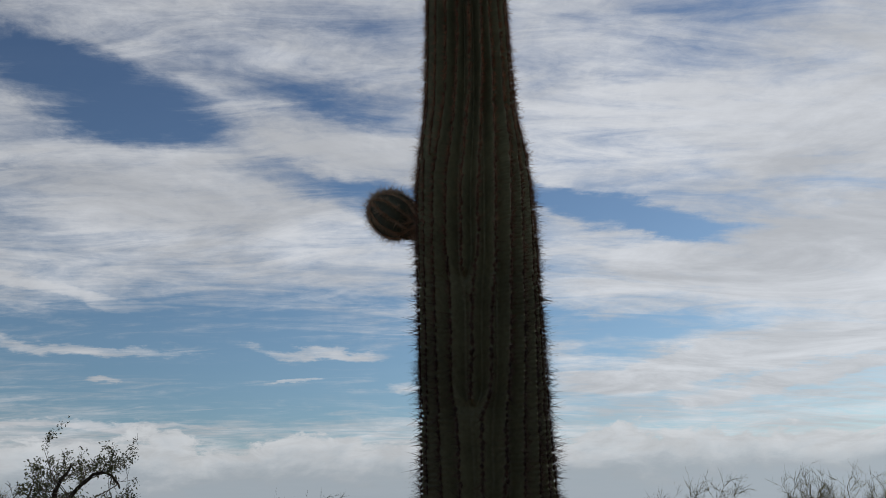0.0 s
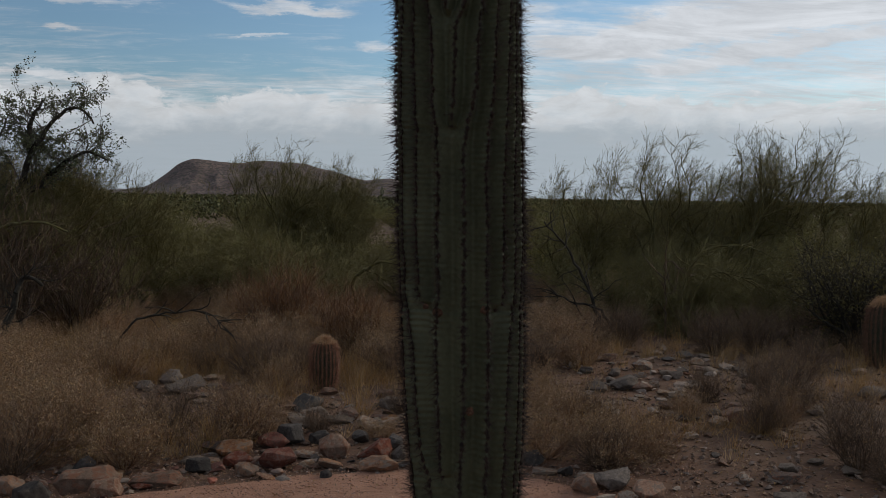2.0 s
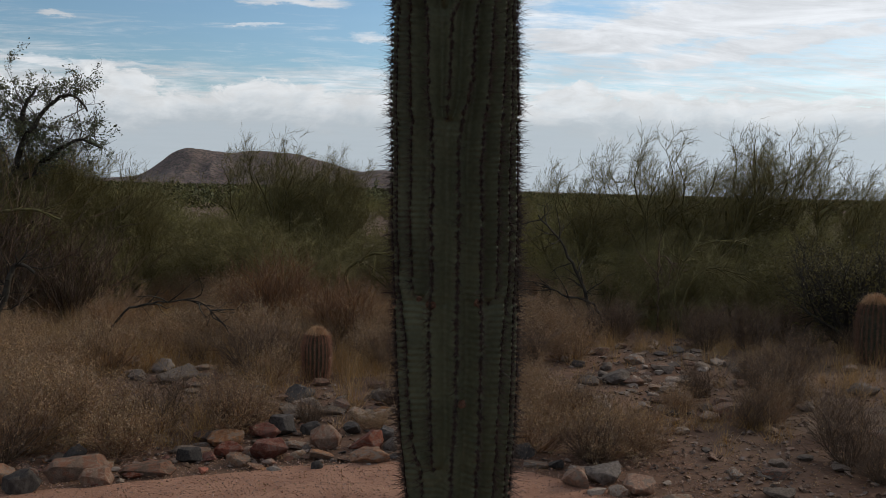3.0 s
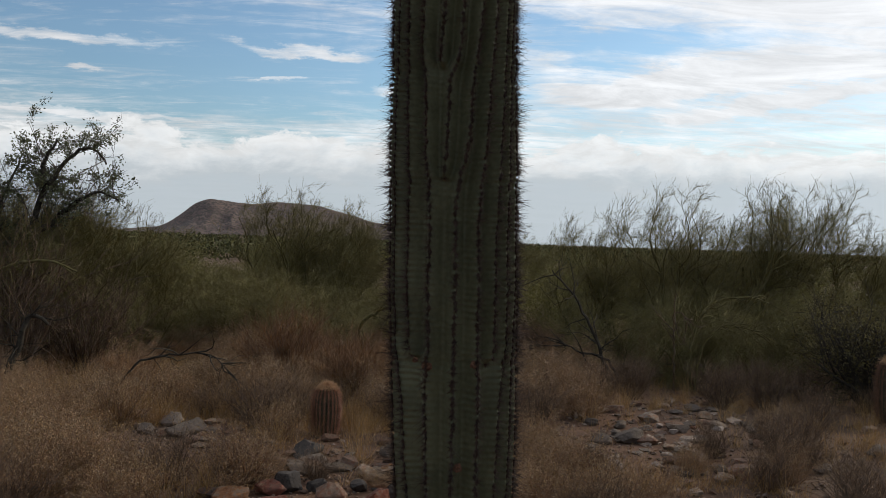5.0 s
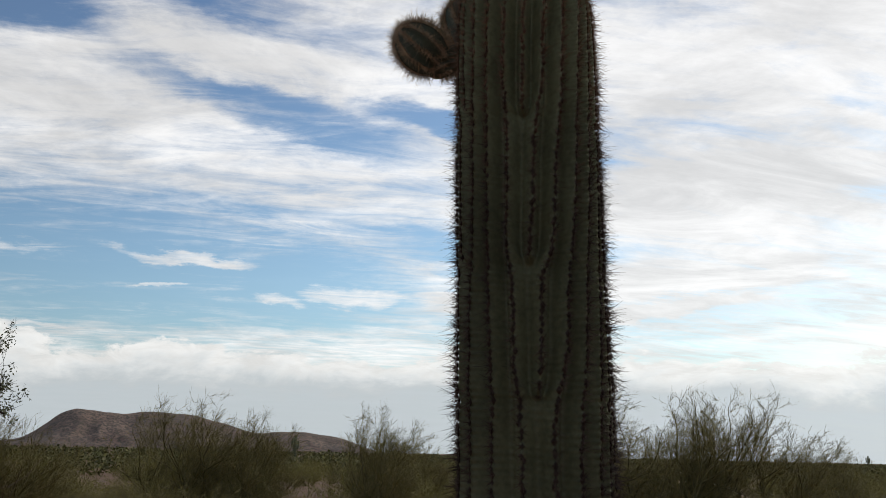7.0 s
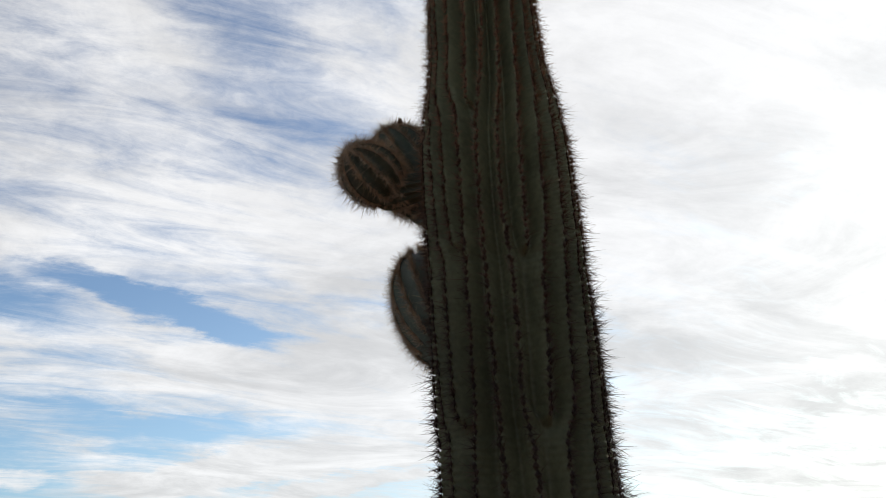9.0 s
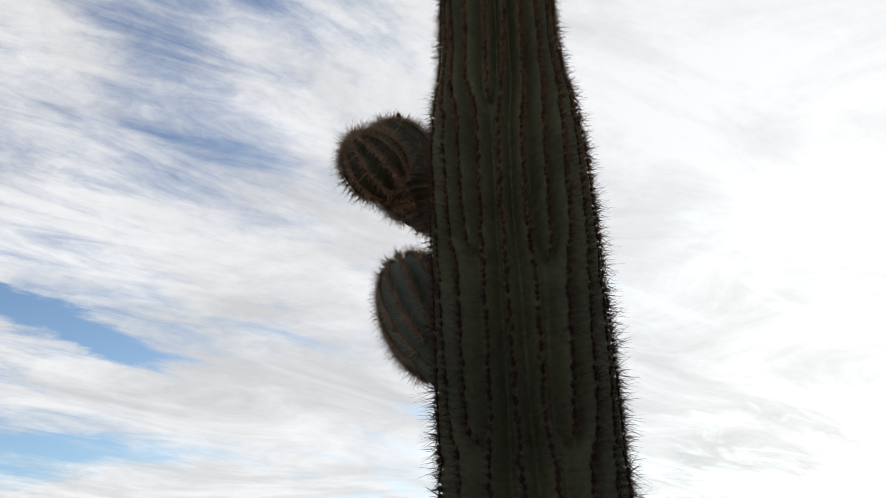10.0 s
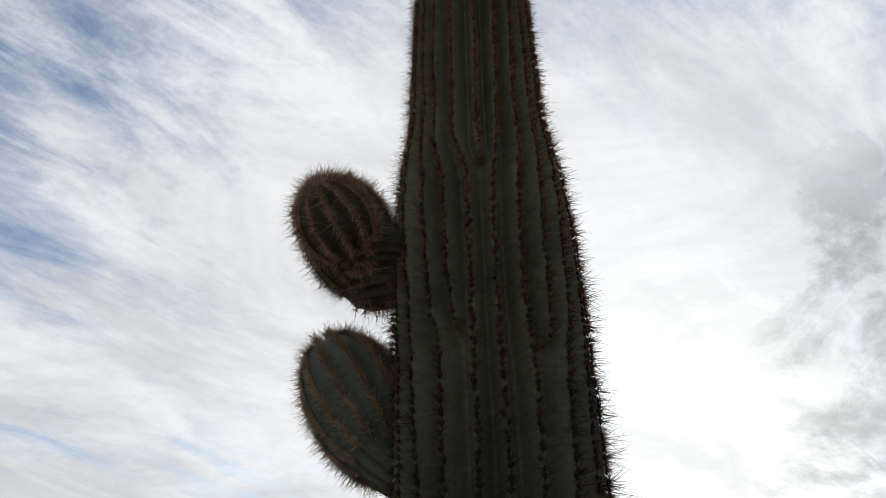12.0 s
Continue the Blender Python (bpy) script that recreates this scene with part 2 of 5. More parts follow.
SCAR = material("scar_cork", (0.035, 0.016, 0.01), (0.20, 0.105, 0.06), 0.95, 90, 300, 0.9, 0.006)
BARREL_SKIN = material("barrel_skin", (0.035, 0.045, 0.028), (0.075, 0.085, 0.05), 0.7, 10, 80, 0.3)
BARREL_SPINE = material("barrel_spines", (0.24, 0.105, 0.058), (0.42, 0.22, 0.13), 0.6, 20, 90, 0, vary=0.3)
BARREL_TOP = material("barrel_crown_spines", (0.42, 0.24, 0.12), (0.62, 0.40, 0.22), 0.6, 20, 90, 0, vary=0.3)
DARK_BARK = material("dark_bark", (0.026, 0.022, 0.017), (0.065, 0.054, 0.04), 0.95, 12, 90, 0.5, vary=0.2, spec=0.15)
BARREL_DARK = material("dark_barrel_spines", (0.13, 0.065, 0.038), (0.28, 0.15, 0.09), 0.6, 20, 90, 0, vary=0.3)
BARK = material("grey_bark", (0.055, 0.045, 0.038), (0.13, 0.11, 0.09), 0.9, 12, 90, 0.5, vary=0.2)
GREEN_BARK = material("green_bark", (0.08, 0.068, 0.024), (0.165, 0.135, 0.054), 0.9, 12, 90, 0.3, vary=0.2, spec=0.15)
GREEN_TWIG = material("green_twigs", (0.125, 0.104, 0.036), (0.235, 0.192, 0.07), 0.8, 3, 30, 0, vary=0.3)
CROWN_TWIG = material("crown_twigs", (0.15, 0.126, 0.046), (0.275, 0.225, 0.088), 0.8, 3, 30, 0, vary=0.3, through_light=0.3)
PALO_LEAF = material("palo_verde_leaves", (0.12, 0.114, 0.032), (0.205, 0.185, 0.056), 0.7, 3, 30, 0, vary=0.35, through_light=0.3, spec=0.12)
IRON_LEAF = material("ironwood_leaves", (0.072, 0.08, 0.042), (0.125, 0.13, 0.07), 0.7, 3, 30, 0, vary=0.35, through_light=0.25, spec=0.12)
DARK_LEAF = material("jojoba_leaves", (0.06, 0.048, 0.02), (0.15, 0.125, 0.042), 0.75, 3, 30, 0, vary=0.4, through_light=0.25)
DRY_TWIG = material("dry_twigs", (0.155, 0.084, 0.045), (0.34, 0.196, 0.107), 0.9, 5, 40, 0, vary=0.35)
GREY_TWIG = material("grey_twigs", (0.082, 0.052, 0.033), (0.18, 0.116, 0.073), 0.9, 5, 40, 0, vary=0.35)
RED_TWIG = material("rust_twigs", (0.15, 0.074, 0.035), (0.28, 0.152, 0.07), 0.9, 5, 40, 0, vary=0.35)
DRY_LEAF = material("dry_leaves", (0.21, 0.14, 0.073), (0.48, 0.335, 0.185), 0.85, 5, 40, 0, vary=0.4, through_light=0.2, spec=0.12)
GREY_LEAF = material("grey_leaves", (0.20, 0.127, 0.067), (0.40, 0.275, 0.155), 0.85, 5, 40, 0, vary=0.4, through_light=0.2, spec=0.12)
GRASS = material("straw", (0.34, 0.20, 0.08), (0.60, 0.39, 0.17), 0.85, 5, 40, 0, vary=0.4, through_light=0.2)
ROCK_GREY = material("grey_stone", (0.088, 0.067, 0.051), (0.21, 0.165, 0.13), 0.85, 9, 70, 0.7, 0.01, vary=0.25, spec=0.1)
ROCK_DARK = material("dark_stone", (0.036, 0.030, 0.026), (0.10, 0.085, 0.073), 0.8, 9, 70, 0.7, 0.01, vary=0.25, spec=0.1)
ROCK_PALE = material("pale_stone", (0.20, 0.15, 0.115), (0.36, 0.29, 0.23), 0.85, 9, 70, 0.7, 0.01, vary=0.25)
PEBBLE = material("pebbles", (0.11, 0.068, 0.046), (0.27, 0.18, 0.125), 0.85, 9, 70, 0.4, vary=0.5)
GRIT = material("path_grit", (0.17, 0.082, 0.05), (0.40, 0.235, 0.16), 0.9, 9, 70, 0, vary=0.45)


def mesa_extra(t, coord, colour):
    """Dots of brush on the slopes."""
    dots = noise_value(t, coord, 0.24, 3.0, 0.65)
    broad = noise_value(t, coord, 0.03, 4.0, 0.6)
    colour = mix_colour(t, ramp_range(t, broad, 0.42, 0.62, 0, 0.6), colour, (0.10, 0.078, 0.072))
    return mix_colour(t, ramp_range(t, dots, 0.48, 0.56, 0, 0.9), colour, (0.062, 0.056, 0.046))


MESA = material("mesa_rock", (0.105, 0.07, 0.058), (0.21, 0.148, 0.122), 0.95, 0.012, 0.08, 0.4, 6.0, extra=mesa_extra)
SCRUB = material("far_scrub", (0.085, 0.086, 0.038), (0.15, 0.142, 0.068), 1.0, 0.05, 0.4, 0, vary=0.3, spec=0.02)


def ground_extra(t, coord, colour):
    """Desert floor: rusty soil near, the grey-green of scrub litter in broad patches."""
    patch = noise_value(t, coord, 0.35, 5.0, 0.6)
    speck = noise_value(t, coord, 45.0, 3.0, 0.7)
    colour = mix_colour(t, ramp_range(t, patch, 0.42, 0.66), colour, (0.10, 0.064, 0.04))
    return mix_colour(t, ramp_range(t, speck, 0.60, 0.70, 0, 0.5), colour, (0.18, 0.122, 0.082))


SOIL = material("desert_soil", (0.086, 0.045, 0.027), (0.175, 0.094, 0.055), 0.95, 3.0, 30.0, 0.6, 0.02, extra=ground_extra)
def gravel_extra(t, coord, colour):
    """Single grains, dark and pale."""
    grain = noise_value(t, coord, 90.0, 3.0, 0.75)
    colour = mix_colour(t, ramp_range(t, grain, 0.56, 0.68, 0, 0.6), colour, (0.42, 0.27, 0.20))
    return mix_colour(t, ramp_range(t, grain, 0.44, 0.33, 0, 0.6), colour, (0.13, 0.065, 0.045))


GRAVEL = material("path_gravel", (0.22, 0.105, 0.062), (0.35, 0.185, 0.115), 0.95, 4.0, 140.0, 0.9, 0.008, extra=gravel_extra)


# ---- mesh tools ----
def mesh_from(name, verts, faces, mat, smooth=False):
    me = bpy.data.meshes.new(name)
    me.from_pydata(np.asarray(verts, float).tolist(), [], [f for group in faces for f in np.asarray(group).tolist()])
    me.materials.append(mat)
    if smooth:
        me.polygons.foreach_set("use_smooth", np.ones(len(me.polygons), bool))
    me.update()
    return me


def part(name, me, parent, label="", kind=""):
    ob = new(name, me)
    ob.parent = parent
    return tagged(ob, label, kind=kind)


def thing(name, m, label, category, group="", kind=""):
    ob = new(name)
    ob.matrix_world = m
    ob.empty_display_size = 0.2
    return tagged(ob, label, category, group, kind)


def unit(v):
    v = np.asarray(v, float)
    return v / np.maximum(np.linalg.norm(v, axis=-1, keepdims=True), 1e-9)


def tubes(p0, p1, r0, r1, sides=3):
    """Open tapered tubes between rows of points: vertices and quads."""
    p0, p1 = np.asarray(p0, float), np.asarray(p1, float)
    r0, r1 = np.asarray(r0, float)[:, None, None], np.asarray(r1, float)[:, None, None]
    d = unit(p1 - p0)
    ref = np.where(np.abs(d[:, 2:3]) > 0.9, [[1.0, 0, 0]], [[0, 0, 1.0]])
    u = unit(np.cross(d, ref))
    w = np.cross(d, u)
    a = np.arange(sides) * 2 * np.pi / sides
    ring = u[:, None] * np.cos(a)[None, :, None] + w[:, None] * np.sin(a)[None, :, None]
    verts = np.concatenate([p0[:, None] + ring * r0, p1[:, None] + ring * r1], 1)
    k = np.arange(sides)
    quad = np.stack([k, (k + 1) % sides, sides + (k + 1) % sides, sides + k], 1)
    faces = quad[None] + (np.arange(len(p0)) * 2 * sides)[:, None, None]
    return verts.reshape(-1, 3), faces.reshape(-1, 4)


def needles(base, tip, radius):
    """Three-sided spikes: vertices and triangles."""
    base, tip = np.asarray(base, float), np.asarray(tip, float)
    d = unit(tip - base)
    ref = np.where(np.abs(d[:, 2:3]) > 0.9, [[1.0, 0, 0]], [[0, 0, 1.0]])
    u = unit(np.cross(d, ref))
    w = np.cross(d, u)
    r = np.asarray(radius, float)[:, None]
    rings = [base + r * (u * math.cos(a) + w * math.sin(a)) for a in (0, 2.094, 4.189)]
    verts = np.stack([*rings, tip], 1).reshape(-1, 3)
    tri = np.array([[0, 1, 3], [1, 2, 3], [2, 0, 3]])
    return verts, (tri[None] + (np.arange(len(base)) * 4)[:, None, None]).reshape(-1, 3)


def leaves(rng, at, size, long=1.6):
    """Small folded leaves, each of two triangles, turned every way."""
    at = np.asarray(at, float)
    n = len(at)
    a, b = unit(rng.normal(size=(n, 3))), unit(rng.normal(size=(n, 3)))
    b = unit(np.cross(a, b))
    s = (size * rng.uniform(0.6, 1.3, n))[:, None]
    c = np.cross(a, b)
    verts = np.stack([at, at + (a * long * 0.5 + b * 0.45 + c * 0.12) * s, at + a * long * s, at + (a * long * 0.5 - b * 0.45 + c * 0.12) * s], 1)
    tri = np.array([[0, 1, 2], [0, 2, 3]])
    return verts.reshape(-1, 3), (tri[None] + (np.arange(n) * 4)[:, None, None]).reshape(-1, 3)


# ---- ground ----
def smooth_noise(x, y, scale, seed=0.0):
    return noise.noise(Vector((x * scale + seed, y * scale - seed, seed * 0.7)))


def ground_height(x, y):
    """Flat by the path, gently uneven beyond."""
    far = min(1.0, max(0.0, (math.hypot(x, y - 2.0) - 4.2) / 5.0))
    return far * (0.10 * smooth_noise(x, y, 0.25, 3.0) + 0.05 * smooth_noise(x, y, 0.8, 9.0)) * (1 if math.hypot(x, y) < 200 else 0)


def build_ground():
    radii = np.concatenate([np.arange(0, 24, 0.3), np.geomspace(24, 4600, 46)])
    turns = 240
    verts, faces = [(0, 3, 0)], []
    for r in radii[1:]:
        for k in range(turns):
            a = 2 * math.pi * k / turns
            x, y = r * math.sin(a), 3 + r * math.cos(a)
            verts.append((x, y, ground_height(x, y) if r < 60 else 0.0))
    tris = [(0, 1 + (k + 1) % turns, 1 + k) for k in range(turns)]
    for i in range(len(radii) - 2):
        for k in range(turns):
            a, b = 1 + i * turns + k, 1 + i * turns + (k + 1) % turns
            faces.append((a, b, b + turns, a + turns))
    tagged(new("ground", mesh_from("ground", verts, [tris, faces], SOIL, True)), "rusty brown desert soil scattered with litter and small stones", "ground", kind="structure")
    # the raked path round the cactus, a thin bed of gravel with an uneven edge
    rng = np.random.default_rng(5)
    edge = [(-7, 4.6), (-3.2, 4.75), (-1.7, 5.0), (-1.0, 5.25), (-0.3, 5.5), (0.3, 5.55), (0.9, 5.35), (1.35, 5.0), (1.6, 4.5), (1.9, 3.6), (2.3, 2.0), (2.8, -1.0), (3.0, -6.0), (-7, -6.0)]
    ring = []
    for (ax, ay), (bx, by) in zip(edge, edge[1:] + edge[:1]):
        n = max(2, int(math.hypot(bx - ax, by - ay) / 0.08))
        for i in range(n):
            f = i / n
            x, y = ax + (bx - ax) * f, ay + (by - ay) * f
            ring.append((x + 0.05 * smooth_noise(x, y, 5, 1), y + 0.07 * smooth_noise(x, y, 5, 4)))
    bm = bmesh.new()
    top = [bm.verts.new((x, y, 0.012)) for x, y in ring]
    low = [bm.verts.new((x * 1.004, 2 + (y - 2) * 1.004 + 0.02, -0.03)) for x, y in ring]
    bm.faces.new(top)
    for i in range(len(ring)):
        j = (i + 1) % len(ring)
        bm.faces.new((top[i], low[i], low[j], top[j]))
    bmesh.ops.recalc_face_normals(bm, faces=bm.faces)
    me = bpy.data.meshes.new("path")
    bm.to_mesh(me), bm.free()
    me.materials.append(GRAVEL)
    tagged(new("path", me), "reddish decomposed granite path edged with loose stones", "path", kind="structure")


build_ground()


def build_mesa():
    """A flat-topped hill and its lower neighbour, far off."""
    profile = [(-16, 0.0), (-12.6, 0.35), (-12.1, 0.74), (-11.2, 1.45), (-10.4, 2.02), (-9.6, 2.02), (-8.8, 1.89), (-7.2, 1.81), (-6.2, 2.03), (-5.2, 1.95), (-3.8, 1.97), (-2.5, 1.60), (-1.4, 1.28), (-0.4, 1.02), (0.3, 0.90), (1.4, 1.02), (2.6, 1.12), (3.8, 1.02), (5.0, 0.80), (6.0, 0.45), (7.0, 0.12), (8.0, 0.0)]
    az, el = np.array(profile).T
    far = 1500.0
    verts, faces = [], []
    cols, rows = 420, 60
    for j in range(rows):
        v = j / (rows - 1)
        for i in range(cols):
            a = -16 + 24 * i / (cols - 1)
            crest = far * math.tan(radians(float(np.mean(np.interp(a + np.linspace(-0.55, 0.55, 9), az, el))))) + 1.6
            depth = (v * 2 - 1) * 150
            rise = max(0.0, 1 - abs(v * 2 - 1) ** 1.25)
            dist = far + depth
            x, y = dist * math.sin(radians(a)), dist * math.cos(radians(a))
            rough = 6.0 * noise.fractal(Vector((x * 0.016, y * 0.016, 3.3)), 1.0, 2.0, 5) + 1.2 * smooth_noise(x, y, 0.09, 2.0)
            gully = -8.0 * abs(smooth_noise(x, y * 0.3, 0.024, 6.0)) * rise * (1 - rise) * 4
            verts.append((x, y, max(-2.0, crest * rise + (rough * min(1, crest / 12) * (0.35 + (1 - rise)) + gully * min(1, crest / 30)) * (rise > 0) - 1.0 * (1 - rise))))
    for j in range(rows - 1):
        for i in range(cols - 1):
            a = j * cols + i
            faces.append((a, a + 1, a + cols + 1, a + cols))
    tagged(new("mesa", mesh_from("mesa", verts, [faces], MESA, True)), "bare brown flat-topped hill with a lower hill beside it", "hill", kind="structure")


build_mesa()


# ---- ribbed cacti ----
def rib_profile(p, ang, full_gap):
    """How far the skin lies under the crest line, 0 to 1, at angles p, between crests at angles ang."""
    n = len(ang)
    i = np.clip(np.searchsorted(ang, p, "right") - 1, 0, n - 1)
    j = (i + 1) % n
    gap = (ang[j] - ang[i]) % 360
    u = ((p - ang[i]) % 360) / gap
    return i, j, u, np.sin(np.pi * u) ** 1.25 * np.minimum(1.0, gap / full_gap)


RIBS = []


def rib(born, *crest):
    """A rib of the trunk: the height at which it rises out of a groove, and its crest as (height, angle from south to east)."""
    RIBS.append((born, crest))


rib(0, (0.67, -105), (1.2, -110), (1.7, -112), (2.1, -114), (2.2, -118), (2.5, -121), (2.9, -132), (3.3, -136))
rib(0, (0.67, -76), (0.85, -80), (1.2, -86), (1.34, -92), (1.7, -90), (2.1, -90), (2.18, -97), (2.3, -102), (2.65, -108), (2.9, -118), (3.3, -122))
rib(2.15, (2.15, -80), (2.22, -84), (2.5, -84), (2.6, -90), (2.75, -93), (2.9, -95), (3.0, -101), (3.3, -108))
rib(2.54, (2.54, -73), (2.62, -77), (2.8, -79), (2.88, -80), (2.98, -88), (3.2, -93))
rib(0, (0.67, -45), (0.77, -44), (0.82, -48), (0.88, -55), (1.1, -58), (1.2, -60), (1.27, -66), (1.34, -70), (1.7, -70), (2.1, -69), (2.2, -66), (2.5, -64), (2.88, -63), (2.98, -73), (3.3, -75))
rib(2.9, (2.9, -54), (3.0, -55), (3.3, -53))
rib(1.31, (1.31, -47), (1.37, -49), (1.68, -49), (1.83, -47), (2.1, -50), (2.6, -50), (2.85, -48), (2.96, -42), (3.1, -38), (3.3, -35))
rib(0.8, (0.8, -31), (1.27, -31), (1.34, -28), (1.5, -27), (1.81, -26), (1.88, -29), (2.1, -31), (2.19, -34), (2.47, -32), (2.6, -35), (2.75, -34), (2.85, -32), (2.95, -27), (3.1, -23), (3.34, -18))
rib(2.515, (2.51, -20), (2.75, -18), (2.85, -16), (2.95, -12), (3.1, -6), (3.3, -2))
rib(2.14, (2.14, -17), (2.3, -14), (2.48, -11), (2.54, -7), (2.6, -4), (2.75, -2), (2.88, 1), (3.0, 6), (3.13, 11), (3.34, 15))
rib(1.82, (1.82, -14), (1.9, -11), (2.08, -9), (2.13, -6), (2.17, -1), (2.22, 2), (2.4, 5), (2.55, 11), (2.75, 15), (2.9, 18), (3.2, 28), (3.4, 27))
rib(0, (0.67, -14), (0.8, -11), (1.0, -7), (1.5, -4), (1.78, -3), (1.83, 0), (1.88, 5), (1.94, 9), (2.1, 12), (2.2, 17), (2.35, 22), (2.6, 28), (2.9, 36), (3.05, 42), (3.3, 45))
rib(0, (0.67, 13), (1.2, 17), (1.36, 16), (1.72, 17), (1.82, 20), (1.92, 25), (2.1, 30), (2.4, 39), (2.7, 45), (2.9, 50), (3.1, 58), (3.3, 62))
rib(1.3, (1.3, 31), (1.36, 33), (1.6, 34), (1.8, 38), (2.1, 47), (2.5, 57), (2.8, 66), (3.3, 78))
rib(0, (0.67, 35), (0.9, 35), (1.1, 38), (1.22, 41), (1.28, 44), (1.36, 49), (1.6, 49), (1.8, 52), (2.3, 63), (2.6, 72), (3.3, 95))
rib(0, (0.67, 57), (0.8, 54), (1.2, 58), (1.6, 68), (2.0, 72), (2.3, 77), (2.6, 86), (3.3, 110))
EVEN = np.arange(0, 4.71, 0.01)


def crest_line(crest):
    """A crest's angle at even heights, its turns rounded a little."""
    a = np.interp(EVEN, *np.array(crest, float).T)
    for _ in range(5):
        a[1:-1] = (a[:-2] + 2 * a[1:-1] + a[2:]) / 4
    return a


RIB_LINES = [crest_line(crest) for _, crest in RIBS]
for back in range(1, 8):
    RIBS.append((0, ()))
    RIB_LINES.append(RIB_LINES[15] + (RIB_LINES[0] + 360 - RIB_LINES[15]) * back / 8)


def trunk_ribs(zs):
    """Crests at each height, as angle, height and number: new ribs rise in the grooves and part their neighbours."""
    tracks = [np.interp(zs, EVEN, a) for a in RIB_LINES]
    rings = []
    for k, z in enumerate(zs):
        ring = [(float(tracks[q][k]), math.sin(min(1.0, (z - born) / 0.03) * math.pi / 2) if born else 1.0, q) for q, (born, _) in enumerate(RIBS) if z >= born]
        ring = [((a + 150) % 360 - 150, h, q) for a, h, q in ring]
        rings.append(sorted(ring))
    return rings


def areole_wool(at, out, size):
    """Small cushions: squashed octahedra."""
    n = len(at)
    ref = np.tile([0.0, 0, 1.0], (n, 1))
    side = unit(np.cross(out, ref + 1e-3))
    upward = np.cross(side, out)
    s = np.asarray(size)[:, None]
    verts = np.stack([at + out * s * 0.55, at + side * s * 0.75, at + upward * s * 1.05, at - side * s * 0.75, at - upward * s * 1.05, at - out * s * 0.4], 1)
    tri = np.array([[0, 1, 2], [0, 2, 3], [0, 3, 4], [0, 4, 1], [5, 2, 1], [5, 3, 2], [5, 4, 3], [5, 1, 4]])
    return verts.reshape(-1, 3), (tri[None] + (np.arange(n) * 6)[:, None, None]).reshape(-1, 3)


def spine_tufts(rng, at, out, length, centrals=3, radials=9, radius=0.0007):
    """A tuft of stiff spines on each areole: a few long ones outward, shorter ones spread flat."""
    base, tip, thick = [], [], []
    n = len(at)
    ref = unit(np.cross(out, np.tile([0.02, 0.03, 1.0], (n, 1))))
    upward = np.cross(ref, out)
    for k in range(centrals + radials):
        if k < centrals:
            lean, long = rng.uniform(0.05, 1.0, n), 0.35 + 1.25 * rng.random(n) ** 1.4
        else:
            lean, long = rng.uniform(0.95, 1.4, n), rng.uniform(0.4, 0.8, n)
        turn = 2 * np.pi * (k / (centrals if k < centrals else radials)) + rng.normal(0, 0.45, n)
        d = out * np.cos(lean)[:, None] + (ref * np.cos(turn)[:, None] + upward * np.sin(turn)[:, None]) * np.sin(lean)[:, None]
        d[:, 2] -= 0.12 * (k < centrals)
        base.append(at + out * 0.001)
        tip.append(at + unit(d) * (length * long)[:, None])
        thick.append(np.ones(n) * radius * (1.25 if k < centrals else 0.85))
    return needles(np.concatenate(base), np.concatenate(tip), np.concatenate(thick))


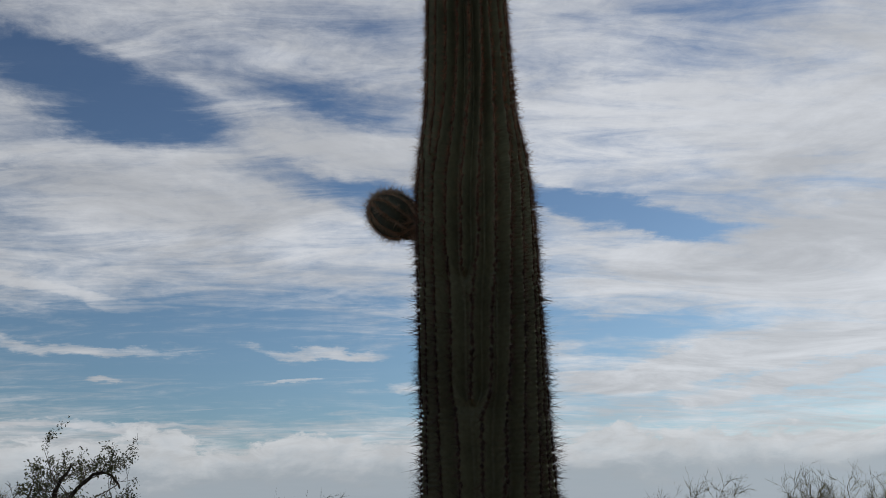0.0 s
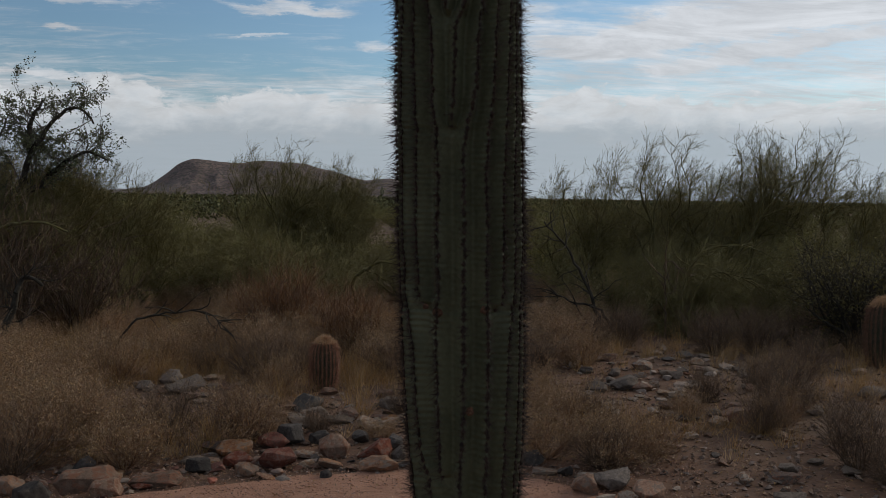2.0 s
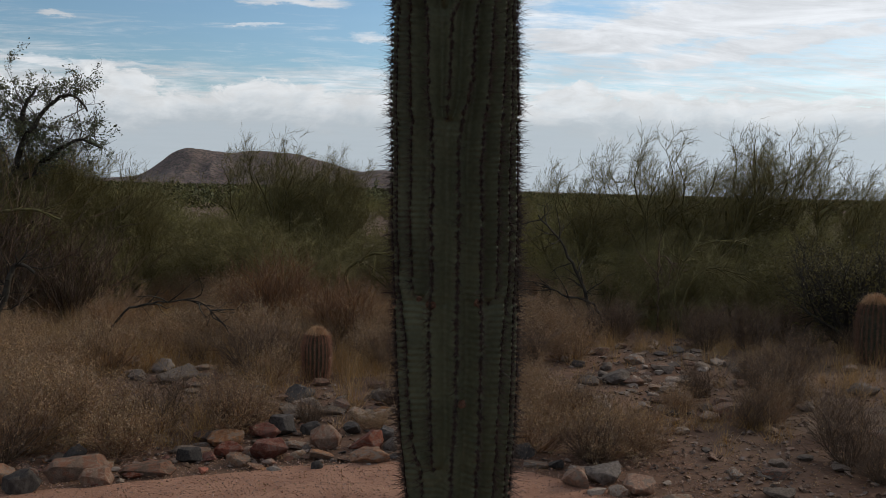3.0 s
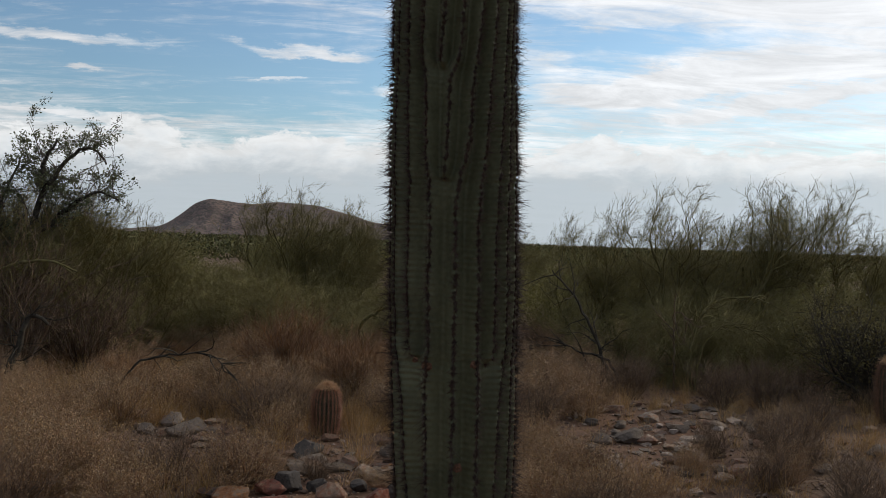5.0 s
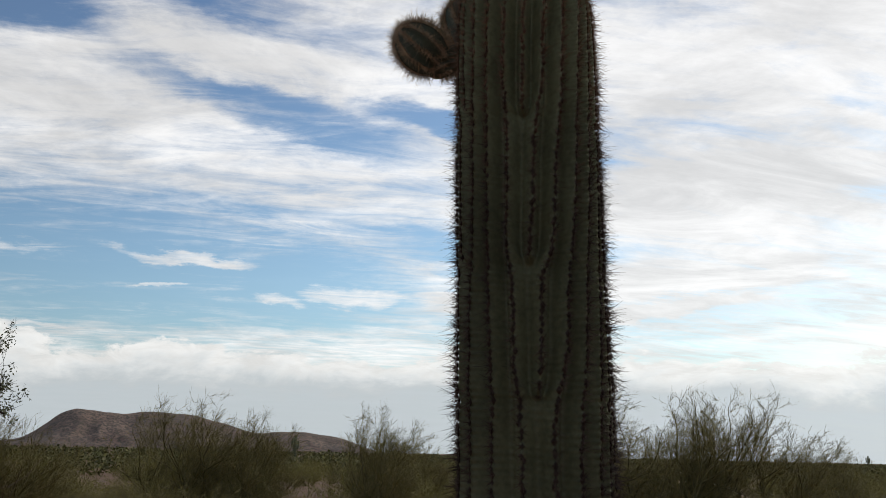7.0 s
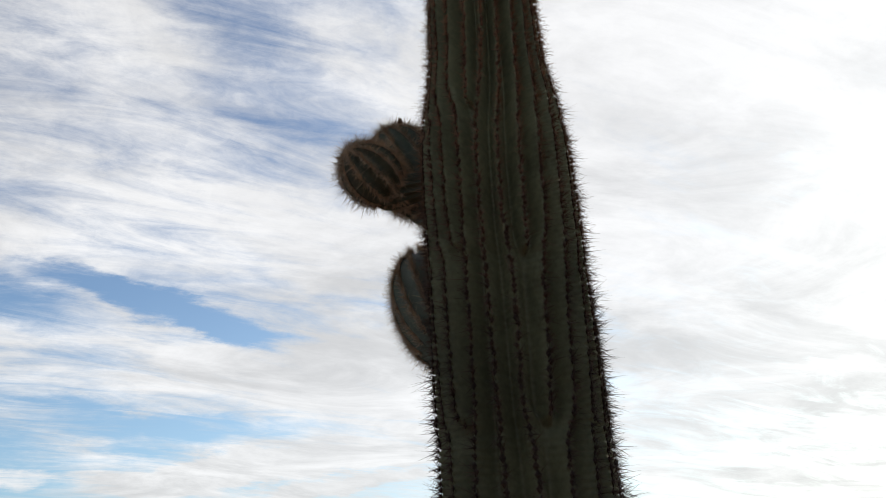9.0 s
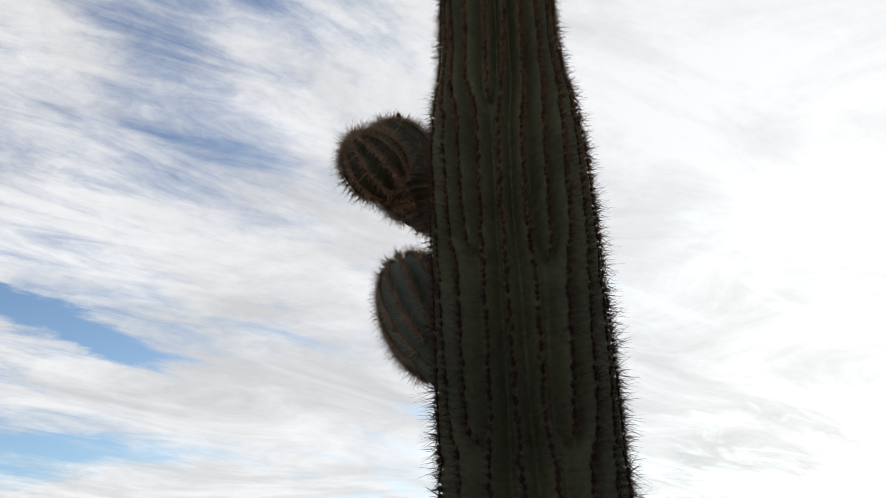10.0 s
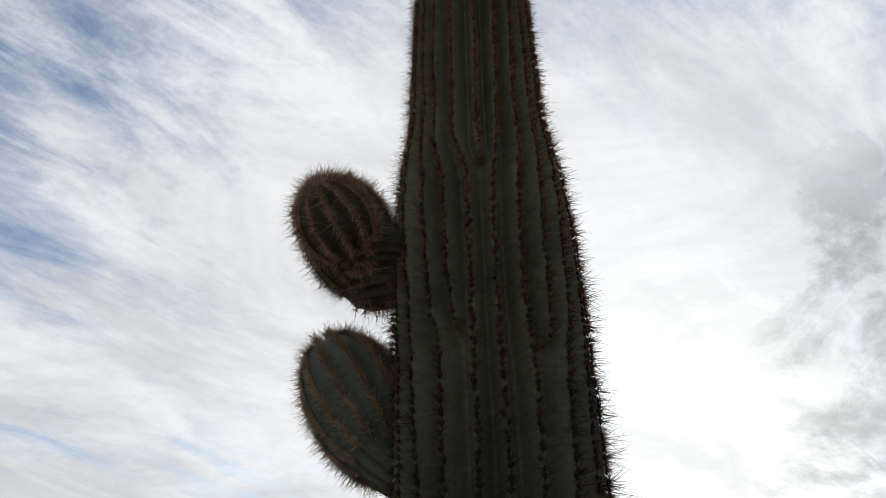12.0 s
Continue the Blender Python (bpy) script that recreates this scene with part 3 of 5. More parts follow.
def build_trunk(parent):
    turns = 384
    zs = np.concatenate([np.arange(0, 0.55, 0.02), np.arange(0.55, 3.66, 0.0045), np.arange(3.66, 4.701, 0.01)])
    heights = [0.0, 0.3, 0.67, 0.85, 1.03, 1.2, 1.4, 1.52, 1.69, 1.86, 2.03, 2.2, 2.4, 2.56, 2.67, 2.82, 2.92, 3.0, 3.1, 3.3, 3.52, 4.0, 4.4, 4.6, 4.67, 4.7]
    widths = [0.150, 0.148, 0.160, 0.178, 0.186, 0.189, 0.192, 0.196, 0.193, 0.196, 0.191, 0.189, 0.188, 0.187, 0.186, 0.183, 0.176, 0.163, 0.148, 0.141, 0.134, 0.127, 0.120, 0.080, 0.045, 0.005]
    rings = trunk_ribs(zs)
    rng = np.random.default_rng(11)
    phase = rng.uniform(0, 1, 64)
    pleat_size = rng.uniform(0.2, 1.0, 64)
    phi = -150 + 360 * np.arange(turns) / turns
    verts = []
    along = 0.0
    wool_at, wool_out, spine_len, wool_size, feet = [], [], [], [], set()
    for k, ribs in enumerate(rings):
        z = float(zs[k])
        step = z - float(zs[max(k - 1, 0)])
        wide = float(np.interp(z, heights, widths)) - 0.004
        wide -= sum(0.0045 * math.exp(-((z - b) / 0.014) ** 2) for b in (0.80, 1.30, 1.82, 2.14, 2.52, 2.9))
        cx = 0.2 + float(np.interp(z, (0.67, 1.2, 2.0, 2.56, 3.1, 3.5), (0.063, 0.047, 0.022, 0.009, -0.001, -0.005)))
        cy = 2.91 + 0.017 * min(1.0, max(0.0, (z - 2.0) / 1.2))
        pitch = float(np.interp(z, (1.0, 1.8, 2.4, 2.9, 3.3), (0.0185, 0.0165, 0.0145, 0.0115, 0.0098)))
        before, along = along, along + step / pitch
        ang = np.array([r[0] for r in ribs])
        tall = np.array([r[1] for r in ribs])
        who = np.array([r[2] for r in ribs])
        n = len(ang)
        p = (phi - ang[0]) % 360 + ang[0]
        i, j, u, dip = rib_profile(p, ang, 15.0)
        # a young rib rises in a U: its grooves begin lowest at its foot and climb beside the older ribs
        fresh = np.array([bool(RIBS[q][0]) and z < RIBS[q][0] + 0.10 for q in who])
        if fresh.any():
            old = ang[~fresh]
            without = rib_profile((phi - old[0]) % 360 + old[0], old, 15.0)[3]
            for q in np.flatnonzero(fresh):
                born, middle = RIBS[who[q]][0], ang[q]
                half = max(4.0, min((ang[q] - ang[q - 1]) % 360, (ang[(q + 1) % n] - ang[q]) % 360))
                off = np.abs((phi - middle + 180) % 360 - 180) / half
                risen = np.clip((z - born + 0.004 - 0.045 * off ** 2) / 0.022, 0, 1)
                risen = risen * risen * (3 - 2 * risen)
                dip = np.where(off < 1.15, dip * risen + without * (1 - risen), dip)
        for q, (born, crest) in enumerate(RIBS):
            if born and born - 0.10 < z < born + 0.04:
                off = ((phi - RIB_LINES[q][int(born * 100)] + 180) % 360 - 180) / 9.0
                dip = dip * (1 - 0.2 * np.exp(-off ** 2) * max(0.0, 1 - abs(z - born) / (0.10 if z < born else 0.04)))
        fade = float(np.interp(z, (0.0, 0.5, 4.4, 4.65), (0.3, 1.0, 1.0, 0.2)))
        deep = float(np.interp(z, (0.6, 1.6, 2.9, 3.3), (0.036, 0.039, 0.045, 0.045))) * fade
        wave = (phase[who[i]] * (1 - u) + phase[who[j]] * u) + along
        crest = np.abs(1 - 2 * u)
        pleat = np.cos(2 * np.pi * wave) * (0.5 + 0.8 * pleat_size[who[i]] * np.sin(z * 23 + 5 * phase[who[i]]) ** 2)
        r = wide - deep * dip + (0.0018 + 0.0034 * crest ** 3) * pleat * fade
        a = np.radians(phi)
        verts.append(np.stack([cx + r * np.sin(a), cy - r * np.cos(a), np.full(turns, z)], 1))
        for q in range(n):
            if tall[q] > 0.45 and RIBS[who[q]][0] and who[q] not in feet:
                # an added dark cushion stands in for the shaded pit under a young rib
                feet.add(who[q])
                b = math.radians(ang[q])
                o = np.array([math.sin(b), -math.cos(b), 0.0])
                wool_at.append(np.array([cx, cy, z]) + o * (wide - deep * 0.6))
                wool_out.append(o)
                wool_size.append(0.0085)
                spine_len.append(0.012)
            k0, k1 = along + phase[who[q]], before + phase[who[q]]
            if math.floor(k0) != math.floor(k1) and 0.25 < z < 4.62 and tall[q] > 0.25:
                b = math.radians(ang[q])
                o = np.array([math.sin(b), -math.cos(b), 0.0])
                zz = z - (k0 - math.floor(k0)) * pitch
                b += rng.normal(0, 0.010)
                o = np.array([math.sin(b), -math.cos(b), 0.0])
                wool_at.append(np.array([cx, cy, zz + rng.normal(0, 0.0025)]) + o * (wide - deep * (1 - tall[q]) + 0.0008))
                wool_out.append(o)
                wool_size.append(np.interp(z, (1.4, 2.2, 3.0), (0.0098, 0.0082, 0.0060)) * rng.uniform(0.75, 1.2))
                spine_len.append(np.interp(z, (0.3, 1.0, 2.1, 2.9, 3.3), (0.036, 0.038, 0.032, 0.024, 0.018)) * rng.uniform(0.6, 1.25))
    verts = np.concatenate(verts)
    nr = len(rings)
    kk = np.arange(turns)
    quad = np.stack([kk, (kk + 1) % turns, (kk + 1) % turns + turns, kk + turns], 1)
    faces = (quad[None] + (np.arange(nr - 1) * turns)[:, None, None]).reshape(-1, 4)
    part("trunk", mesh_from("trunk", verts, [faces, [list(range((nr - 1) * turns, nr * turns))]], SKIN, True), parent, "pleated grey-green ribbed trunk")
    at, out, ln = np.array(wool_at), np.array(wool_out), np.array(spine_len)
    v, f = areole_wool(at, out, np.array(wool_size))
    part("areole_wool", mesh_from("areole_wool", v, [f], AREOLE, True), parent, "dark woolly areoles along the ribs, with added cushions as shade at young ribs' feet", "stuff")
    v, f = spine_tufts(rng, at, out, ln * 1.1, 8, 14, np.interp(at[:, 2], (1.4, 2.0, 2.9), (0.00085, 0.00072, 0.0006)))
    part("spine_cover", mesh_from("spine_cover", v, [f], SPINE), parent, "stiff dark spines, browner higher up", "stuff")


def ribbed_body(rng, centres, radii, ribs, deep, pitch, length, skin, spine_mat, wool_mat, name, parent, label, twist=0.0, centrals=9, radials=24, spine_radius=0.00042, crown_mat=None, crown_from=2.0, smooth_foot=0.0):
    """A ribbed cactus body along a line of centres, with areoles and spines on its crests. Returns the skin's object."""
    centres, radii = np.array(centres, float), np.array(radii, float)
    # resample evenly
    seg = np.r_[0, np.cumsum(np.linalg.norm(np.diff(centres, axis=0), axis=1) + np.abs(np.diff(radii)))]
    rows = max(24, int(seg[-1] / 0.006))
    s = np.linspace(0, seg[-1], rows)
    c = np.stack([np.interp(s, seg, centres[:, k]) for k in range(3)], 1)
    r = np.interp(s, seg, radii)
    t = unit(np.gradient(c, axis=0))
    u = unit(np.cross(t[0], [0.3, 0.2, 1.0] if abs(t[0][2]) < 0.9 else [1.0, 0, 0]))
    turns = ribs * 12
    ang = 2 * np.pi * np.arange(turns) / turns
    verts, at, out, where = [], [], [], []
    phase = rng.uniform(0, 1, ribs)
    run = 0.0
    for k in range(rows):
        u = unit(u - t[k] * (u @ t[k]))
        w = np.cross(t[k], u)
        a = ang + twist * s[k]
        frac = (ang * ribs / (2 * np.pi)) % 1
        dip = np.sin(np.pi * frac) ** 0.8
        rr = r[k] - deep * dip * min(1.0, r[k] / radii.max() * 1.25)
        verts.append(c[k] + rr[:, None] * (np.cos(a)[:, None] * u + np.sin(a)[:, None] * w))
        last, run = run, s[k] / pitch
        slope = (r[min(k + 1, rows - 1)] - r[max(k - 1, 0)]) / max(1e-6, s[min(k + 1, rows - 1)] - s[max(k - 1, 0)])
        for q in range(ribs):
            if math.floor(run + phase[q]) != math.floor(last + phase[q]) and k > smooth_foot * rows:
                b = 2 * np.pi * q / ribs + twist * s[k]
                o = np.cos(b) * u + np.sin(b) * w
                at.append(c[k] + o * (r[k] + 0.0008))
                out.append(unit(o * math.sqrt(max(0.0, 1 - min(1, slope * slope))) - t[k] * slope))
                where.append(k / rows)
    kk = np.arange(turns)
    quad = np.stack([kk, (kk + 1) % turns, (kk + 1) % turns + turns, kk + turns], 1)
    faces = (quad[None] + (np.arange(rows - 1) * turns)[:, None, None]).reshape(-1, 4)
    body = part(name, mesh_from(name, np.concatenate(verts), [faces, [list(range((rows - 1) * turns, rows * turns))]], skin, True), parent, label)
    at, out, where = np.array(at).reshape(-1, 3), np.array(out).reshape(-1, 3), np.array(where)
    v, f = areole_wool(at, out, np.full(len(at), 0.0042 if pitch < 0.03 else 0.007))
    if len(at) > 60:
        part("areole_wool", mesh_from("areole_wool", v, [f], wool_mat, True), body, kind="stuff")
    for mat, pick, word in ((spine_mat, where < crown_from, "spine_cover"), (crown_mat, where >= crown_from, "spine_crown")):
        if mat and pick.any():
            v, f = spine_tufts(rng, at[pick], out[pick], np.full(pick.sum(), length), centrals, radials, spine_radius)
            part(word, mesh_from(word, v, [f], mat), body, kind="stuff")
    return body


def capsule(points, widths, n=28):
    """A smooth line through points, with widths, closed by a dome at its end."""
    points, widths = np.array(points, float), np.array(widths, float)
    d = np.r_[0, np.cumsum(np.linalg.norm(np.diff(points, axis=0), axis=1))]
    s = np.linspace(0, d[-1], n)
    c = np.stack([np.interp(s, d, points[:, k]) for k in range(3)], 1)
    w = np.interp(s, d, widths)
    for _ in range(6):
        c[1:-1] = (c[:-2] + 2 * c[1:-1] + c[2:]) / 4
        w[1:-1] = (w[:-2] + 2 * w[1:-1] + w[2:]) / 4
    way, r = unit(c[-1] - c[-2]), w[-1]
    for k in range(1, 11):
        b = k / 10 * math.pi / 2
        c = np.vstack([c, c[n - 1] + way * r * math.sin(b) * 0.95])
        w = np.r_[w, max(0.004, r * math.cos(b))]
    return c, w


def arm(root, rng, centre, axis, long, wide, foot, ribs, deep, pitch, spine, label):
    """A budding arm: an egg on a short neck that leaves the trunk at its foot, (place, radius)."""
    centre, axis = np.array(centre), unit(axis)
    f = np.linspace(-0.78, 0.999, 26)
    egg = centre + axis * long * f[:, None]
    girth = wide * np.sqrt(1 - f ** 2)
    place, thick = np.array(foot[0]), foot[1]
    neck = [place + (egg[0] - place) * k for k in (0, 0.35, 0.7)]
    girth = np.r_[[thick + (girth[0] - thick) * k for k in (0, 0.35, 0.7)], girth]
    ribbed_body(rng, np.vstack([neck, egg]), girth, ribs, deep, pitch, spine, ARM_SKIN, ARM_SPINE, PALE_WOOL, "arm", root, label, centrals=8, radials=16, spine_radius=0.00062, smooth_foot=0.22)


def bud(root, place):
    """A dark dried flower bud on an arm's tip."""
    bm = bmesh.new()
    bmesh.ops.create_uvsphere(bm, u_segments=10, v_segments=8, radius=0.007)
    for v in bm.verts:
        v.co.z *= 1.5
        v.co *= 1 + 0.25 * noise.noise(v.co * 150)
        v.co += Vector(place)
    me = bpy.data.meshes.new("flower_bud")
    bm.to_mesh(me), bm.free()
    me.materials.append(SCAR)
    part("flower_bud", me, root, "dark dried flower bud")


def build_saguaro():
    root = thing("saguaro_cactus", pose(0, 0, 0), "tall ribbed green saguaro with short budding arms, standing in gravel", "cactus")
    build_trunk(root)
    rng = np.random.default_rng(21)
    arm(root, rng, (-0.047, 3.093, 2.813), (-0.8, -0.1, 0.55), 0.083, 0.074, ((0.09, 3.02, 2.785), 0.03), 12, 0.016, 0.012, 0.027, "round young arm bristling with tan spines")
    arm(root, rng, (0.149, 3.246, 2.932), (-0.46, 0.15, 0.88), 0.142, 0.104, ((0.19, 3.05, 2.79), 0.06), 14, 0.018, 0.012, 0.026, "larger budding arm swelling upward, tan spines at its tip")
    arm(root, rng, (0.216, 3.251, 2.558), (0.16, 0.61, 0.77), 0.245, 0.110, ((0.19, 3.03, 2.32), 0.05), 15, 0.013, 0.011, 0.026, "egg-shaped lower arm curving upward, bluish green skin")
    bud(root, (0.102, 3.212, 3.062))
    # angle from south to east, height, size
    for k, (turn, z, size) in enumerate(((-29.6, 1.294, 0.014), (-42.3, 1.309, 0.009), (14.9, 1.304, 0.013), (2.0, 1.011, 0.010))):
        scar(root, radians(turn), z, size, k + 2)


def scar(root, turn, z, size, seed):
    """A corky healed wound on a rib, sunk in its middle."""
    bm = bmesh.new()
    bmesh.ops.create_icosphere(bm, subdivisions=4, radius=size)
    place = pose(0.243 + 0.180 * math.sin(turn), 2.91 - 0.180 * math.cos(turn), z, rz=math.degrees(turn))
    for v in bm.verts:
        rough = noise.noise(v.co * 110 + Vector((seed, 0, 0))) + 0.5 * noise.noise(v.co * 260 + Vector((0, seed, 0)))
        flat = math.hypot(v.co.x, v.co.z) / size
        v.co.x *= 1.1 + 0.4 * noise.noise(v.co * 60 + Vector((0, 0, seed)))
        v.co.z *= 1.25 if seed == 5 else 0.9
        v.co.y *= 0.5 + 0.35 * rough - 0.55 * max(0.0, 1 - 2.2 * flat)
        v.co *= 1 + 0.22 * rough
        v.co = place @ v.co
    me = bpy.data.meshes.new("scar")
    bm.to_mesh(me), bm.free()
    me.materials.append(SCAR)
    part("scar", me, root, "brown corky scar on the skin")


build_saguaro()


def build_barrel(x, y, height, radius, lean, seed, label, spine):
    root = thing("barrel_cactus", pose(x, y, ground_height(x, y) - 0.01, lean, 0, seed * 40), label, "cactus", "barrel cacti")
    rng = np.random.default_rng(seed)
    h = height
    c = [(0, 0, f * h) for f in (0, 0.1, 0.25, 0.5, 0.7, 0.82, 0.9, 0.96, 0.99, 1.0)]
    w = [radius * f for f in (0.75, 0.88, 0.97, 1.0, 0.98, 0.9, 0.75, 0.5, 0.25, 0.03)]
    ribbed_body(rng, c, w, 20, 0.018, 0.016, 0.32 * radius, BARREL_SKIN, spine, AREOLE, "body", root, "ribbed barrel-shaped body", 0.0, 9, 18, 0.0013, BARREL_TOP, 0.78)


build_barrel(-0.369, 7.95, 0.435, 0.108, 0, 3, "reddish barrel cactus with a pale orange spiny crown among dry brush", BARREL_SPINE)
build_barrel(5.16, 9.0, 0.68, 0.155, 3, 4, "taller dark barrel cactus with a tan crown beside a shrub", BARREL_DARK)


# ---- trees and shrubs ----
def grow(rng, segs, tips, p, d, length, radius, level, spec):
    n = spec["n"][level]
    step = length / n
    last = len(spec["n"]) - 1
    r = radius
    for i in range(n):
        d = unit(d + rng.normal(0, spec["wob"][level], 3) + np.array([spec.get("wind", 0.0) * level, 0, spec["lift"][level]]))
        q = p + d * step
        r1 = radius * (1 - 0.65 * (i + 1) / n)
        segs.append((p, q, r, r1, level))
        if level < last and (i + 1) / n > spec["start"][level]:
            for _ in range(rng.poisson(spec["kids"][level])):
                side = unit(np.cross(d, rng.normal(size=3)))
                a = spec["spread"][level] * rng.uniform(0.6, 1.3)
                f = rng.uniform(0, 1)
                grow(rng, segs, tips, p + (q - p) * f, unit(d * math.cos(a) + side * math.sin(a)), spec["len"][level + 1] * rng.uniform(0.6, 1.25), max(spec["thin"], r1 * spec["shrink"]), level + 1, spec)
        if level >= last - spec.get("leafy", 0):
            tips.append(q)
        p, r = q, r1


def plant_meshes(name, seed, spec, wood, twig, leaf, thick_level):
    """Stems, twigs and leaves of one plant, as three meshes; a spec's height scales it."""
    rng = np.random.default_rng(seed)
    segs, tips = [], []
    for k in range(spec["stems"]):
        a = 2 * math.pi * (k + rng.uniform(-0.3, 0.3)) / spec["stems"]
        tilt = spec["tilt"] * rng.uniform(0.35, 1.2)
        d = np.array([math.cos(a) * math.sin(tilt), math.sin(a) * math.sin(tilt), math.cos(tilt)])
        p = np.array([math.cos(a), math.sin(a), 0]) * spec["foot"] * rng.uniform(0.2, 1)
        grow(rng, segs, tips, p, d, spec["len"][0] * rng.uniform(0.75, 1.2), spec["radius"] * rng.uniform(0.7, 1.2), 0, spec)
    segs = [s for s in segs if s[1][2] > -0.02]
    out = []
    for word, mat, pick, sides in (("stems", wood, lambda s: s[4] <= thick_level, 6), ("twigs", twig, lambda s: s[4] > thick_level, 3)):
        some = [s for s in segs if pick(s)]
        v, f = tubes([s[0] for s in some], [s[1] for s in some], [s[2] for s in some], [s[3] for s in some], sides)
        out.append((word, mesh_from(f"{name}_{word}", v, [f], mat, sides > 3)))
    if leaf:
        tips = np.array([p for p in tips if p[2] > 0.01])
        at = np.repeat(tips, spec["leaves"], 0) + rng.normal(0, spec["scatter"], (len(tips) * spec["leaves"], 3))
        v, f = leaves(rng, at, spec["leaf"], spec.get("long", 1.6))
        out.append(("leaves", mesh_from(f"{name}_leaves", v, [f], leaf)))
    if "height" in spec:
        k = spec["height"] / max(s[1][2] for s in segs)
        for _, me in out:
            me.transform(Matrix.Diagonal((k, k, k, 1)))
    return out


CROWN = dict(height=2.6, wind=0.035, stems=5, tilt=0.55, foot=0.15, radius=0.048, len=(1.9, 1.0, 0.52, 0.27, 0.14), n=(10, 7, 4, 3, 2), wob=(0.15, 0.2, 0.24, 0.25, 0.22), lift=(0.07, 0.10, 0.12, 0.12, 0.08),
             start=(0.3, 0.2, 0.1, 0.1, 0), kids=(1.1, 1.2, 1.4, 1.5, 0), spread=(0.6, 0.65, 0.65, 0.6, 0.5), shrink=0.7, thin=0.0023, leaves=1, scatter=0.015, leaf=0.006, long=2.2, leafy=0)
DOME = dict(height=1.65, stems=11, tilt=1.05, foot=0.35, radius=0.026, len=(1.15, 0.75, 0.5, 0.34, 0.2), n=(5, 4, 4, 3, 2), wob=(0.18, 0.22, 0.22, 0.2, 0.16), lift=(0.06, -0.02, -0.10, -0.14, -0.16),
            start=(0.2, 0.1, 0.1, 0.1, 0), kids=(1.3, 1.4, 1.5, 1.2, 0), spread=(0.6, 0.6, 0.55, 0.5, 0.4), shrink=0.5, thin=0.0020, leaves=1, scatter=0.02, leaf=0.008, long=2.4, leafy=0)
SCRUBBY = dict(stems=8, tilt=0.8, foot=0.2, radius=0.03, len=(0.95, 0.7, 0.42), n=(3, 3, 2), wob=(0.2, 0.2, 0.2), lift=(0.08, 0.08, 0.08),
               start=(0.2, 0.1, 0), kids=(1.9, 2.0, 0), spread=(0.75, 0.7, 0.6), shrink=0.5, thin=0.006, leaves=11, scatter=0.06, leaf=0.016, long=2.8, leafy=0)
BRUSH = dict(stems=34, tilt=0.95, foot=0.08, radius=0.006, len=(0.40, 0.24, 0.13), n=(4, 3, 2), wob=(0.16, 0.2, 0.2), lift=(0.10, 0.07, 0.06),
             start=(0.2, 0.1, 0), kids=(1.5, 1.4, 0), spread=(0.55, 0.6, 0.6), shrink=0.6, thin=0.0015, leaves=3, scatter=0.014, leaf=0.0105, leafy=0)
BARE_BRUSH = dict(BRUSH, stems=36, tilt=0.8, leaves=1, leaf=0.0065, kids=(1.8, 1.6, 0), lift=(0.14, 0.1, 0.08))
JOJOBA = dict(stems=30, tilt=0.75, foot=0.15, radius=0.022, len=(0.75, 0.45, 0.25), n=(4, 4, 3), wob=(0.2, 0.22, 0.2), lift=(0.08, 0.05, 0.05),
              start=(0.3, 0.1, 0), kids=(1.7, 1.6, 0), spread=(0.7, 0.7, 0.6), shrink=0.55, thin=0.0025, leaves=2, scatter=0.035, leaf=0.018, leafy=0)



